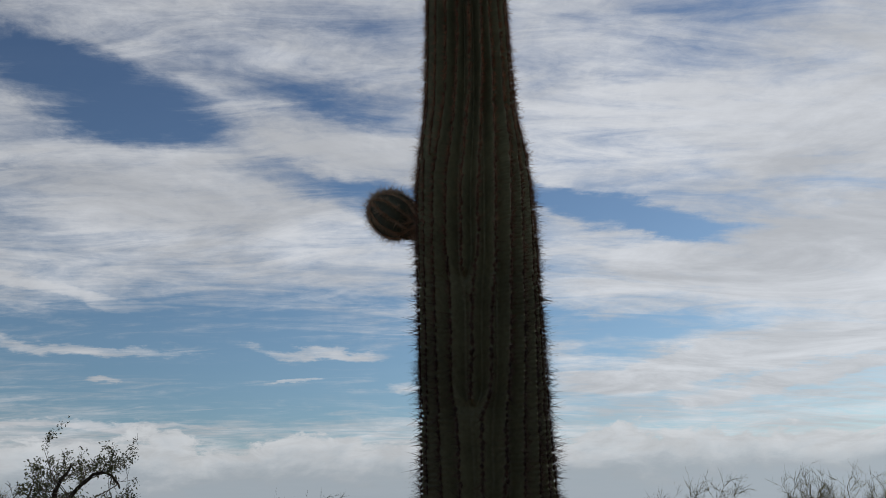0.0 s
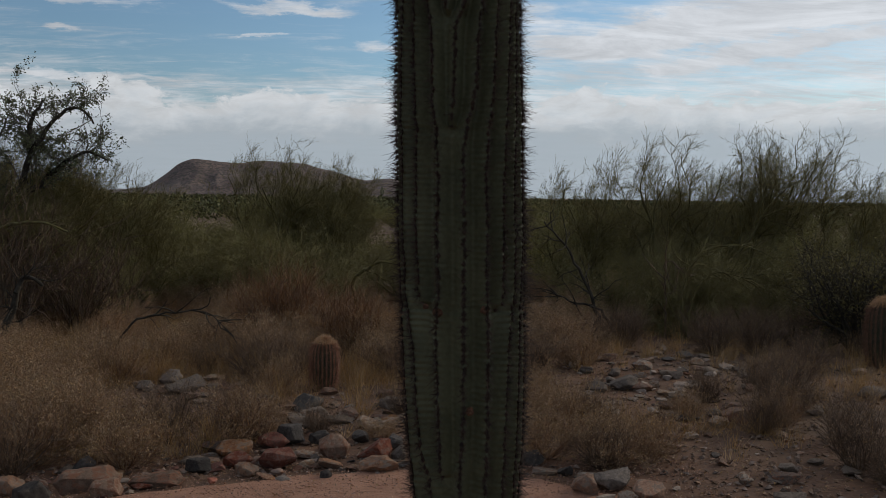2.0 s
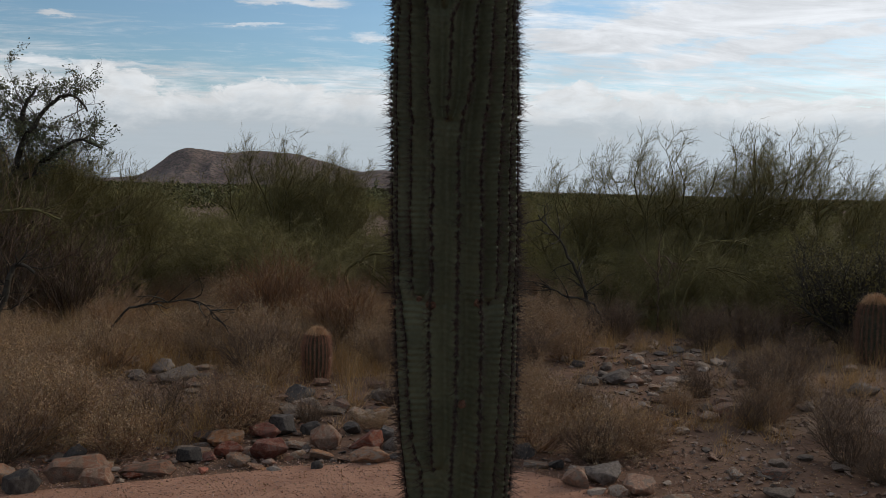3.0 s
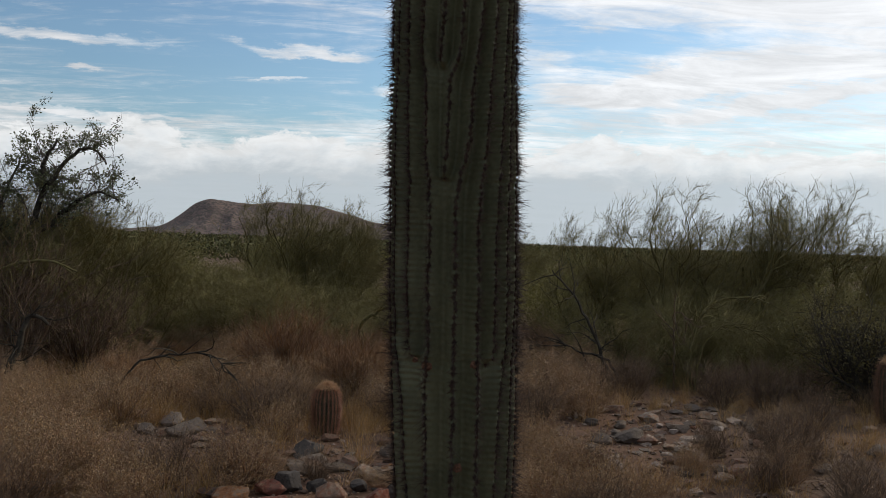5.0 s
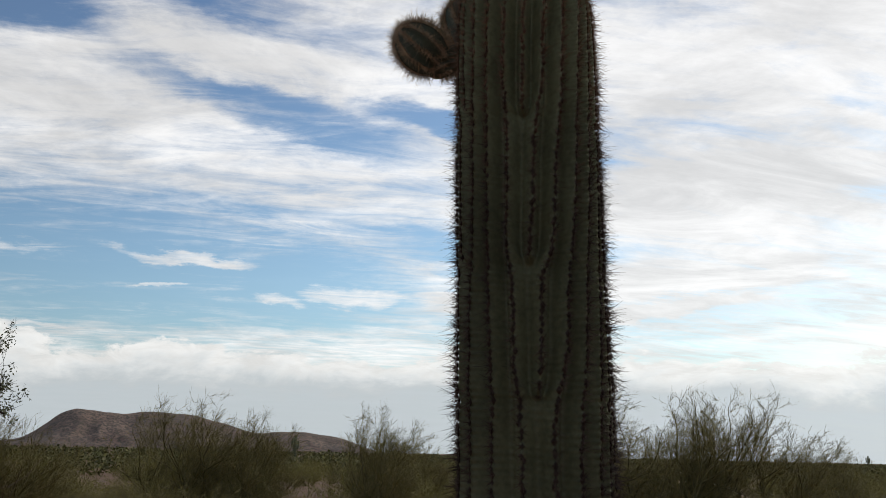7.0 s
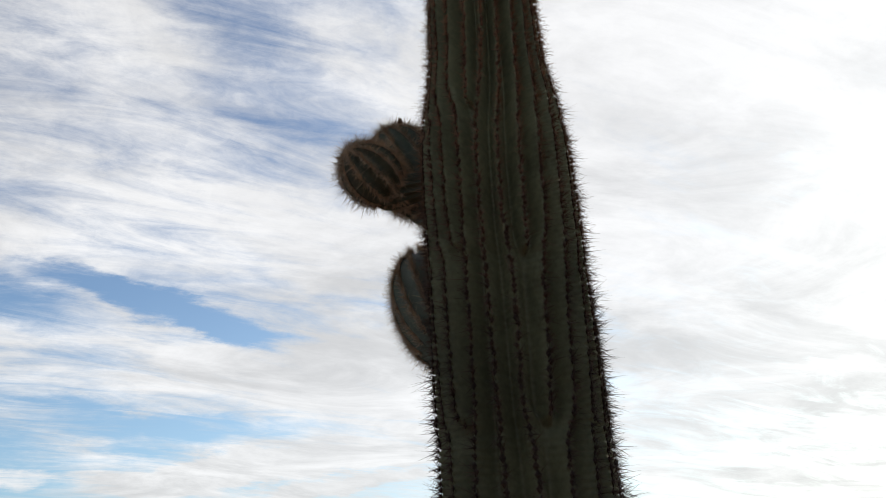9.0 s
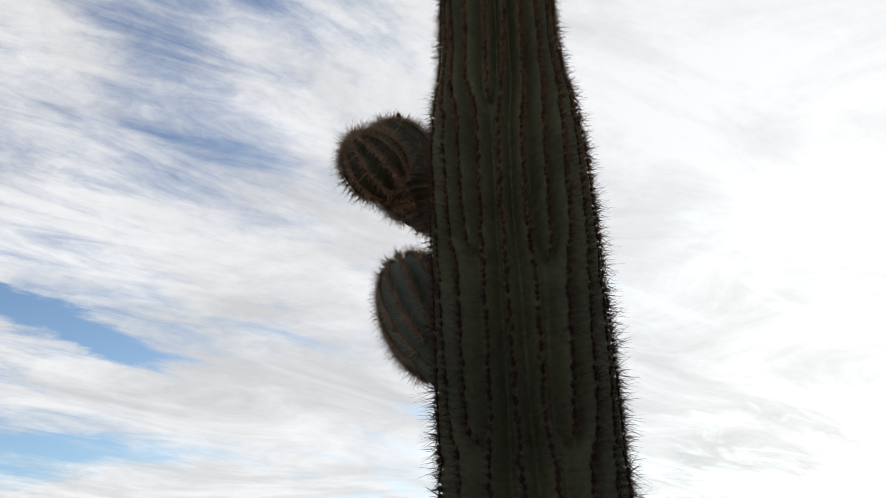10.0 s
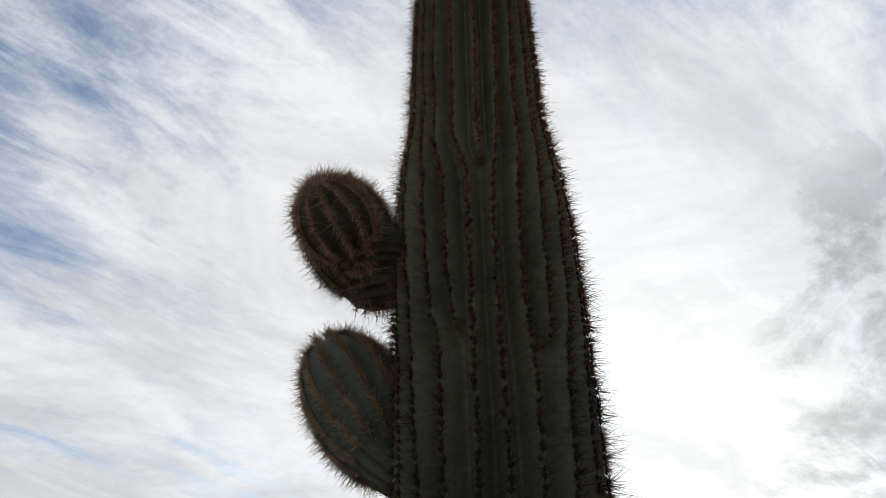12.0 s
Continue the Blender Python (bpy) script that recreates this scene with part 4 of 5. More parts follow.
def ironwood_meshes():
    """A gnarled tree: bent main limbs, twigs along their outer lengths, leaves in small clusters."""
    rng = np.random.default_rng(5)
    limbs = (
        ((0, 0, 0), (0.15, 0.05, 0.8), (0.4, 0, 1.5), (0.62, -0.05, 2.1), (0.9, 0, 2.55), (1.15, 0.05, 2.7), (1.35, 0, 2.42)),
        ((0.05, 0, 0.5), (0.0, 0.15, 1.3), (0.1, 0.1, 2.0), (0.33, 0.05, 2.55)),
        ((0.4, 0, 1.5), (0.8, 0.1, 1.85), (1.1, 0.05, 2.08), (1.32, 0, 2.15), (1.5, 0, 2.02)),
        ((0, 0, 0.3), (-0.6, 0.1, 1.0), (-1.0, 0, 1.7), (-1.3, 0.1, 2.4)),
        ((0, 0, 0.5), (0.5, -0.3, 1.0), (0.9, -0.4, 1.2)),
        ((0.1, 0.1, 1.9), (-0.3, 0, 2.3), (-0.75, 0, 2.55)),
        ((0.62, -0.05, 2.1), (0.55, 0.1, 2.45), (0.75, 0.1, 2.8)),
    )
    spec = dict(n=(3, 3, 2), wob=(0.28, 0.3, 0.25), lift=(0.03, 0.03, 0.03), start=(0.1, 0.1, 0), kids=(1.1, 1.1, 0), spread=(0.75, 0.6, 0.5), len=(0.5, 0.3, 0.12), shrink=0.6, thin=0.0034, leafy=1)
    thick, segs, tips = [], [], []
    for limb in limbs:
        p = np.array(limb, float)
        d = np.r_[0, np.cumsum(np.linalg.norm(np.diff(p, axis=0), axis=1))]
        s = np.arange(0, d[-1], 0.09)
        c = np.stack([np.interp(s, d, p[:, k]) for k in range(3)], 1)
        for _ in range(2):
            c[1:-1] = (c[:-2] + 2 * c[1:-1] + c[2:]) / 4
        c[1:-1] += rng.normal(0, 0.014, (len(c) - 2, 3))
        start = 0.075 if limb[0][2] < 0.1 else 0.045
        r = np.linspace(start, 0.010, len(c))
        for k in range(len(c) - 1):
            thick.append((c[k], c[k + 1], r[k], r[k + 1]))
            if c[k][2] > 1.0 or k > len(c) * 0.6:
                for _ in range(rng.poisson(1.5)):
                    way = unit(unit(c[k + 1] - c[k]) * 0.5 + rng.normal(0, 0.7, 3) + [0, 0, 0.15])
                    grow(rng, segs, tips, c[k], way, 0.42 * rng.uniform(0.5, 1.3), 0.008, 0, spec)
    v, f = tubes(*zip(*thick), 8)
    v2, f2 = tubes(*zip(*[q[:4] for q in segs]), 3)
    tips = np.array([q for q in tips if q[2] > 1.25])
    tips = tips[np.array([noise.noise(Vector(q) * 3.0) for q in tips]) > -0.12]
    at = np.repeat(tips, 7, 0) + rng.normal(0, 0.024, (len(tips) * 7, 3))
    v3, f3 = leaves(rng, at, 0.019, 1.9)
    return [("stems", mesh_from("iron_stems", v, [f], DARK_BARK, True)), ("twigs", mesh_from("iron_twigs", v2, [f2], BARK)), ("leaves", mesh_from("iron_leaves", v3, [f3], IRON_LEAF))]


KINDS = {
    "palo_a": plant_meshes("palo_a", 1, DOME, GREEN_BARK, GREEN_TWIG, PALO_LEAF, 1),
    "palo_b": plant_meshes("palo_b", 2, DOME, GREEN_BARK, GREEN_TWIG, PALO_LEAF, 1),
    "palo_c": plant_meshes("palo_c", 3, CROWN, GREEN_BARK, CROWN_TWIG, PALO_LEAF, 1),
    "palo_d": plant_meshes("palo_d", 4, CROWN, GREEN_BARK, CROWN_TWIG, PALO_LEAF, 1),
    "palo_e": plant_meshes("palo_e", 21, CROWN, GREEN_BARK, CROWN_TWIG, PALO_LEAF, 1),
    "palo_far_a": plant_meshes("palo_far_a", 14, SCRUBBY, GREEN_BARK, GREEN_TWIG, PALO_LEAF, 0),
    "palo_far_b": plant_meshes("palo_far_b", 15, SCRUBBY, GREEN_BARK, GREEN_TWIG, PALO_LEAF, 0),
    "iron": ironwood_meshes(),
    "brush_a": plant_meshes("brush_a", 6, BRUSH, DRY_TWIG, DRY_TWIG, DRY_LEAF, 0),
    "brush_b": plant_meshes("brush_b", 7, BRUSH, DRY_TWIG, DRY_TWIG, DRY_LEAF, 0),
    "brush_c": plant_meshes("brush_c", 8, BRUSH, DRY_TWIG, DRY_TWIG, GREY_LEAF, 0),
    "bare_b": plant_meshes("bare_b", 19, dict(BARE_BRUSH, leaves=1, leaf=0.004), GREY_TWIG, GREY_TWIG, PALO_LEAF, 0),
    "bare_a": plant_meshes("bare_a", 9, BARE_BRUSH, GREY_TWIG, GREY_TWIG, GREY_LEAF, 0),
    "rust_a": plant_meshes("rust_a", 10, dict(BARE_BRUSH, stems=44, leaves=1, leaf=0.004), RED_TWIG, RED_TWIG, RED_TWIG, 0),
    "jojoba": plant_meshes("jojoba", 12, JOJOBA, DARK_BARK, DARK_BARK, DARK_LEAF, 0),
}
TEXT = {
    "palo": ("palo_verde", "wispy olive-green palo verde with thin upswept twigs", "tree", "palo verde trees"),
    "iron": ("ironwood_tree", "dark gnarled desert tree with sparse grey-green leaves", "tree", "desert trees"),
    "brush": ("dry_shrub", "low rounded dry shrub with small tan leaves", "shrub", "dry shrubs"),
    "bare": ("twiggy_shrub", "leafless grey-brown twiggy shrub on stony soil", "shrub", "twiggy shrubs"),
    "rust": ("rust_shrub", "thin rust-brown dried shrub", "shrub", "rusty shrubs"),
    "jojoba": ("leafy_shrub", "dense brown shrub with small yellow-green leaves", "shrub", "leafy shrubs"),
}
FIRST = {}


def plant(kind, x, y, size, turn=0.0, tall=1.0, label=""):
    m = Matrix.Translation((x, y, ground_height(x, y) - 0.01)) @ pose(0, 0, 0, 0, 0, turn) @ Matrix.Diagonal((size, size, size * tall, 1))
    if kind not in FIRST:
        name, text, category, group = TEXT[kind.split("_")[0]]
        root = thing(name, Matrix.Identity(4), text, category, group)
        for word, me in KINDS[kind]:
            part({"stems": "stem", "twigs": "crown", "leaves": "foliage"}[word], me, root, kind="stuff")
        root.matrix_basis = m
        FIRST[kind] = root
        made = root
    else:
        FIRST[kind].matrix_basis, keep = Matrix.Identity(4), FIRST[kind].matrix_basis.copy()
        made = copy_thing(FIRST[kind], m)
        made.matrix_basis = m
        FIRST[kind].matrix_basis = keep
    if label:
        made["label"] = label
    return made


# the large ones
WEST_TREES = (
    ("iron", -4.55, 11.5, 1.0, 0, 1.0), ("palo_e", -5.1, 12.2, 0.99, 20, 1.0), ("palo_c", -3.7, 12.3, 0.88, 5, 1.0), ("palo_e", -3.2, 12.6, 0.8, -15, 1.0), ("palo_d", -5.9, 12.8, 1.08, 10, 1.0),
    ("palo_d", -4.9, 11.9, 0.99, 20, 1.0), ("palo_c", -4.1, 12.0, 0.93, 25, 1.0), ("palo_e", -5.6, 12.0, 1.06, 0, 1.0), ("palo_d", -4.6, 12.1, 0.97, 0, 1.0), ("palo_e", -4.2, 11.7, 0.91, 10, 1.0),
    ("palo_c", -3.7, 12.0, 0.86, -10, 1.0), ("palo_d", -3.35, 12.4, 0.82, 8, 1.0),
)
WEST_UNDERGROWTH = (
    ("palo_a", -5.2, 10.6, 1.1, 60, 1.0), ("palo_b", -4.2, 11.9, 1.05, 120, 1.0), ("bare_b", -4.0, 10.7, 2.3, 10, 1.1), ("bare_b", -3.3, 11.1, 2.0, 100, 1.0), ("bare_b", -4.7, 10.9, 2.6, 200, 1.2),
    ("bare_b", -4.2, 11.3, 2.6, 300, 1.2), ("bare_b", -5.3, 11.2, 2.7, 50, 1.25), ("palo_a", -5.9, 12.6, 1.4, 10, 1.1), ("palo_a", -4.9, 12.6, 1.3, 70, 1.0), ("palo_b", -4.0, 12.4, 1.2, 30, 1.0),
    ("palo_b", -3.2, 12.7, 1.0, 10, 0.95), ("palo_a", -3.6, 17.5, 1.0, 140, 0.95),
)
MIDDLE_TREES = (
    ("palo_b", -2.5, 14.6, 1.0, 0, 0.9), ("palo_d", -0.95, 15.8, 1.01, 10, 1.0), ("palo_e", -1.55, 16.0, 0.95, 5, 1.0), ("palo_c", -0.4, 16.0, 0.93, 0, 1.0), ("palo_c", 1.5, 15.8, 1.01, 10, 1.0),
    ("palo_a", -0.9, 15.6, 1.1, 0, 1.0), ("palo_a", -0.95, 13.2, 0.95, 40, 0.9), ("palo_b", -1.6, 13.4, 1.0, 300, 0.9), ("palo_b", 0.6, 14.0, 0.9, 200, 0.9), ("palo_d", 3.88, 23.9, 0.85, 0, 1.0),
    ("palo_c", 2.3, 20.0, 0.85, 20, 1.0),
)
EAST_TREES = (
    ("palo_e", 2.9, 12.9, 0.74, 0, 1.0), ("palo_d", 3.5, 13.0, 0.86, -10, 1.0), ("palo_a", 3.3, 12.0, 0.9, 250, 0.9), ("palo_b", 4.0, 11.7, 0.92, 20, 0.95), ("palo_a", 4.9, 11.7, 0.95, 90, 0.93),
    ("palo_b", 5.8, 12.0, 0.97, 160, 0.9), ("palo_d", 4.3, 12.8, 1.02, 15, 1.0), ("palo_e", 5.1, 12.9, 1.06, -10, 1.0), ("palo_d", 5.8, 13.4, 1.06, 70, 1.0),
)
EAST_FAR_TREES = (
    ("palo_d", 6.9, 13.2, 1.04, -25, 1.0), ("palo_a", 6.7, 12.4, 1.0, 0, 0.86), ("palo_b", 7.8, 13.2, 1.0, 75, 0.86), ("palo_a", 9.3, 14.8, 1.2, 330, 1.0), ("palo_c", 9.2, 15.6, 0.86, 10, 1.0),
    ("palo_b", 10.4, 15.4, 1.1, 220, 1.0),
)
for spec in (*WEST_TREES, *WEST_UNDERGROWTH, *MIDDLE_TREES, *EAST_TREES, *EAST_FAR_TREES):
    plant(*spec)
plant("jojoba", 5.5, 9.95, 1.2, 40)
for k, (x, y, size) in enumerate(((-1.1, 9.3, 0.9), (-0.6, 8.9, 0.75), (0.15, 8.7, 0.75), (-1.6, 9.8, 0.9), (0.4, 9.6, 0.85), (-0.6, 10.2, 0.9), (-1.9, 9.0, 0.8))):
    plant(("brush_a", "brush_b")[k % 2], x, y, size, 70 * k, 0.9)
plant("rust_a", -0.95, 10.6, 1.5, 0, 1.1)
plant("rust_a", -0.2, 9.6, 1.3, 120)


def dead_limb(points, radius, seed, mat, label):
    """A bent bare limb with a few broken side twigs, rising from the ground."""
    rng = np.random.default_rng(seed)
    p = np.array(points, float)
    root = thing("bare_limb", pose(*p[0]), label, "branch", "bare limbs")
    p = p - p[0]
    d = np.r_[0, np.cumsum(np.linalg.norm(np.diff(p, axis=0), axis=1))]
    s = np.linspace(0, d[-1], max(10, int(d[-1] / 0.07)))
    c = np.stack([np.interp(s, d, p[:, k]) for k in range(3)], 1)
    for _ in range(3):
        c[1:-1] = (c[:-2] + 2 * c[1:-1] + c[2:]) / 4
    c[1:-1] += rng.normal(0, 0.008, (len(c) - 2, 3))
    r = np.linspace(radius, radius * 0.3, len(c))
    v, f = tubes(c[:-1], c[1:], r[:-1], r[1:], 8)
    part("limb", mesh_from("limb", v, [f], mat, True), root, kind="stuff")
    segs, tips = [], []
    spec = dict(n=(3, 3), wob=(0.25, 0.25), lift=(0.03, 0.0), start=(0.1, 0), kids=(0.8, 0), spread=(0.8, 0.6), len=(0.4, 0.2), shrink=0.6, thin=0.003)
    for k in range(len(c) // 3, len(c) - 1):
        for _ in range(rng.poisson(0.8)):
            grow(rng, segs, tips, c[k], unit(unit(c[k + 1] - c[k]) + rng.normal(0, 0.6, 3)), 0.4 * rng.uniform(0.5, 1.2), 0.008, 0, spec)
    v, f = tubes(*zip(*[q[:4] for q in segs]), 4)
    part("twig_spray", mesh_from("twig_spray", v, [f], mat), root, kind="stuff")


dead_limb([(2.75, 10.6, -0.02), (2.68, 10.6, 0.17), (2.56, 10.6, 0.53), (2.31, 10.6, 1.04), (2.02, 10.7, 1.36)], 0.026, 3, DARK_BARK, "leaning bare grey-green limb among palo verdes")
dead_limb([(2.9, 10.5, -0.02), (2.63, 10.5, 0.41), (2.31, 10.5, 0.46), (2.01, 10.5, 0.6)], 0.02, 4, DARK_BARK, "low bent dry limb near the ground")
dead_limb([(-4.6, 11.0, -0.02), (-4.5, 10.9, 1.03), (-4.09, 10.7, 1.19), (-3.67, 10.5, 1.31), (-3.41, 10.4, 1.3), (-3.16, 10.3, 1.2)], 0.036, 5, GREEN_BARK, "twisted yellow-green limb with a pale broken tip")
dead_limb([(-3.7, 9.65, -0.02), (-3.43, 9.6, 0.6), (-3.40, 9.6, 0.84), (-3.2, 9.6, 0.7)], 0.05, 6, DARK_BARK, "curled dark dead limb under a tree")
dead_limb([(3.75, 10.9, -0.02), (3.72, 10.85, 0.6), (3.88, 10.8, 1.0), (4.12, 10.8, 1.09), (4.41, 10.8, 1.13), (4.66, 10.8, 1.05)], 0.014, 7, GREEN_BARK, "dry drooping limb in a palo verde")
dead_limb([(3.8, 10.9, -0.02), (3.85, 10.85, 0.5), (4.07, 10.8, 0.81), (4.36, 10.8, 0.75), (4.58, 10.7, 0.62)], 0.013, 11, GREEN_BARK, "dry drooping limb in a palo verde")
dead_limb([(3.55, 10.9, -0.02), (3.5, 10.8, 0.75), (3.46, 10.8, 0.96), (3.62, 10.75, 0.9), (3.7, 10.7, 0.6)], 0.011, 12, GREY_TWIG, "broken dry limb hanging in a palo verde")
dead_limb([(-2.5, 9.1, -0.02), (-2.19, 9.0, 0.45), (-1.8, 9.0, 0.52), (-1.51, 9.0, 0.54), (-1.31, 8.95, 0.33)], 0.014, 13, DARK_BARK, "dark bare branch arching over dry grass")
dead_limb([(-0.1, 13.0, -0.02), (-0.2, 12.6, 0.5), (0.1, 12.4, 0.75), (0.5, 12.3, 0.8), (0.9, 12.2, 0.7)], 0.03, 8, GREEN_BARK, "arching bare limb reaching over dry grass")
# near shrubs
plant("brush_c", -2.0, 5.75, 0.76, 10, 0.95)
plant("brush_b", -1.45, 5.7, 0.68, 100, 0.95)
plant("brush_c", -1.75, 6.15, 0.75, 200)
plant("brush_b", -2.35, 6.3, 0.8, 60)
plant("bare_a", -2.05, 5.55, 0.7, 60)
plant("brush_c", -0.86, 6.2, 0.72, 200)
plant("bare_a", -0.84, 6.22, 0.62, 20)
plant("brush_b", 1.08, 5.8, 0.68, 310)
plant("brush_a", 1.48, 5.62, 0.66, 140, 0.9)
plant("bare_a", 1.40, 5.55, 0.6, 200, 0.9)
plant("brush_c", 1.75, 5.75, 0.6, 80, 0.9)
plant("bare_a", 2.98, 5.5, 0.85, 0, 0.85)
plant("bare_a", 2.75, 6.35, 0.55, 240)
plant("bare_a", 3.1, 6.9, 0.7, 40)
plant("bare_a", 3.2, 6.05, 0.6, 10)
plant("brush_c", 2.95, 6.5, 0.5, 70)
plant("bare_a", 2.7, 7.3, 0.5, 100)
plant("brush_c", 2.35, 6.75, 0.4, 30)
plant("bare_a", 3.0, 5.15, 0.6, 200, 0.85)
plant("bare_a", 3.4, 7.3, 0.8, 140)
plant("brush_c", 1.3, 7.3, 0.6, 0)
plant("brush_c", 1.15, 6.6, 0.55, 90)
plant("bare_a", -0.35, 6.45, 0.42, 30, 0.9)
plant("brush_b", 0.08, 6.3, 0.34, 130, 0.8)
plant("brush_c", -0.72, 6.55, 0.48, 250, 0.8)
plant("bare_a", 0.25, 6.95, 0.48, 310, 0.9)
plant("bare_a", 1.6, 6.4, 0.5, 90)


# stony clearings between the shrubs
OPEN_SOIL = ((2.4, 7.6, 1.0), (2.4, 5.6, 0.7), (2.8, 8.5, 0.7), (-1.6, 7.5, 0.75), (-0.2, 6.6, 0.65), (0.3, 7.0, 0.6), (3.4, 6.2, 0.6), (-0.2, 5.9, 0.6))


def scatter_plants():
    rng = random.Random(7)
    placed = [(-0.37, 7.95, 0.28), (5.16, 9.0, 0.35), (2.5, 8.0, 0.75), (3.0, 9.0, 0.6), (-1.55, 7.9, 0.45), (2.2, 6.2, 0.6), (-1.2, 7.0, 0.4), (-0.33, 7.1, 0.45), (-0.25, 6.4, 0.4), (0.1, 6.0, 0.3), (2.3, 7.1, 0.7), (2.5, 5.6, 0.6), (-1.7, 7.3, 0.5), (1.9, 7.6, 0.5), (3.2, 8.4, 0.5), (0.4, 6.7, 0.5), (-0.55, 6.6, 0.35), (0.9, 11.5, 0.7), (4.6, 8.0, 0.5), (4.2, 7.3, 0.45), (3.75, 6.5, 0.4)]
    def free(x, y, r):
        return all(math.hypot(x - a, y - b) > r + c for a, b, c in placed)
    for _ in range(3000):
        if len(placed) > 270:
            break
        y = rng.uniform(6.2, 15)
        a = rng.uniform(-25, 36)
        x = y * math.tan(radians(a)) + 0.1
        size = rng.uniform(0.45, 1.0)
        if not free(x, y, size * 0.22) or any(math.hypot(x - p, y - q) < r - 0.1 for p, q, r in OPEN_SOIL):
            continue
        if math.hypot(x - 0.2, y - 2.9) < 3.2:
            continue
        placed.append((x, y, size * 0.22))
        kind = rng.choice(("brush_a", "brush_b", "brush_a", "brush_b", "brush_c", "brush_c", "bare_a", "bare_a", "rust_a") if x < 1.2 else ("brush_a", "brush_c", "bare_a", "bare_a", "bare_a"))
        plant(kind, x, y, size, rng.uniform(0, 360), rng.uniform(0.75, 1.05))
    for _ in range(300):
        a = rng.uniform(-30, 42)
        d = 15.5 + 75 * rng.random() ** 1.5
        x, y = d * math.sin(radians(a)), d * math.cos(radians(a))
        plant(rng.choice(("palo_far_a", "palo_far_b")), x, y, rng.uniform(0.7, 1.15), rng.uniform(0, 360), rng.uniform(0.6, 0.9))


scatter_plants()


def build_far_scrub():
    rng = np.random.default_rng(31)
    n = 6000
    a = np.radians(rng.uniform(-60, 75, n))
    d = 60 * (1100 / 60) ** rng.uniform(0, 1, n)
    at = np.stack([d * np.sin(a), d * np.cos(a)], 1)
    high = rng.uniform(0.6, 1.5, n)
    k = 34
    q = rng.normal(size=(n, k, 3))
    q = q / np.linalg.norm(q, axis=2, keepdims=True) * rng.uniform(0.3, 1, (n, k, 1)) ** 0.5
    base = np.stack([np.repeat(at[:, :1], k, 1) + q[:, :, 0] * high[:, None] * 0.9, np.repeat(at[:, 1:], k, 1) + q[:, :, 1] * high[:, None] * 0.9, (q[:, :, 2] * 0.5 + 0.5) * high[:, None]], 2).reshape(-1, 3)
    size = np.repeat(high * 0.28, k) * np.repeat(np.clip(d / 120, 0.7, 1.6), k)
    v, f = leaves(rng, base, size, 1.2)
    tagged(new("far_scrub", mesh_from("far_scrub", v, [f], SCRUB)), "grey-green desert scrub stretching to the horizon", "scrub", kind="stuff")


build_far_scrub()


def far_saguaro(x, y, height, seed):
    root = thing("saguaro_cactus", pose(x, y, 0), "distant dark saguaro column above the scrub", "cactus", "distant saguaros")
    rng = np.random.default_rng(seed)
    c, w = capsule([(0, 0, 0), (0, 0, height * 0.5), (0.02, 0, height)], (0.2, 0.24, 0.2), 12)
    ribbed_body(rng, c, w, 10, 0.03, 9.0, 0.02, SKIN, None, AREOLE, "trunk", root, "")
    for side in (-1, 1):
        z = height * rng.uniform(0.45, 0.6)
        c, w = capsule([(0, 0, z), (side * 0.4, 0, z + 0.1), (side * 0.5, 0.05, z + 0.5), (side * 0.5, 0.05, z + 0.5 + height * 0.2)], (0.1, 0.14, 0.15, 0.14), 12)
        ribbed_body(rng, c, w, 9, 0.02, 9.0, 0.02, SKIN, None, AREOLE, "arm", root, "")


far_saguaro(6.7, 168.5, 4.2, 0)
far_saguaro(7.0, 181.4, 3.8, 1)
far_saguaro(151.4, 217.0, 3.4, 2)
far_saguaro(6.0, 288.7, 4.4, 3)


# ---- stones ----
def rock_mesh(name, seed, mat, flat, big=True):
    """A broken stone: the hull of a few corners, its edges worn, its faces slightly uneven."""
    rng = random.Random(seed)
    bm = bmesh.new()
    for _ in range(rng.randint(15, 22) if big else 12):
        d = Vector((rng.gauss(0, 1), rng.gauss(0, 1), rng.gauss(0, 1))).normalized()
        m = max(abs(c) for c in d)
        d = d.lerp(d / m, 0.25) * rng.uniform(0.88, 1.0)
        bm.verts.new((d.x, d.y, d.z * flat))
    hull = bmesh.ops.convex_hull(bm, input=bm.verts)
    bmesh.ops.delete(bm, geom=[v for v in bm.verts if not v.link_faces], context="VERTS")
    bmesh.ops.dissolve_limit(bm, angle_limit=radians(20), verts=bm.verts, edges=bm.edges)
    bmesh.ops.bevel(bm, geom=bm.edges[:], offset=0.075, segments=2 if big else 1, profile=0.6, affect="EDGES", clamp_overlap=True)
    bmesh.ops.triangulate(bm, faces=bm.faces)
    if big:
        for _ in range(2):
            long = [e for e in bm.edges if e.calc_length() > 0.16]
            bmesh.ops.subdivide_edges(bm, edges=long, cuts=1)
            bmesh.ops.triangulate(bm, faces=bm.faces)
        for v in bm.verts:
            v.co += v.co.normalized() * (0.09 * noise.noise(v.co * 2.2 + Vector((seed, 0, 0))) + 0.035 * noise.noise(v.co * 7 + Vector((0, seed, 0))))
    wide = max(v.co.x for v in bm.verts) - min(v.co.x for v in bm.verts)
    for v in bm.verts:
        v.co /= wide
    bmesh.ops.recalc_face_normals(bm, faces=bm.faces)
    me = bpy.data.meshes.new(name)
    bm.to_mesh(me), bm.free()
    me.materials.append(mat)
    me.polygons.foreach_set("use_smooth", np.ones(len(me.polygons), bool))
    me.set_sharp_from_angle(angle=radians(24))
    return me


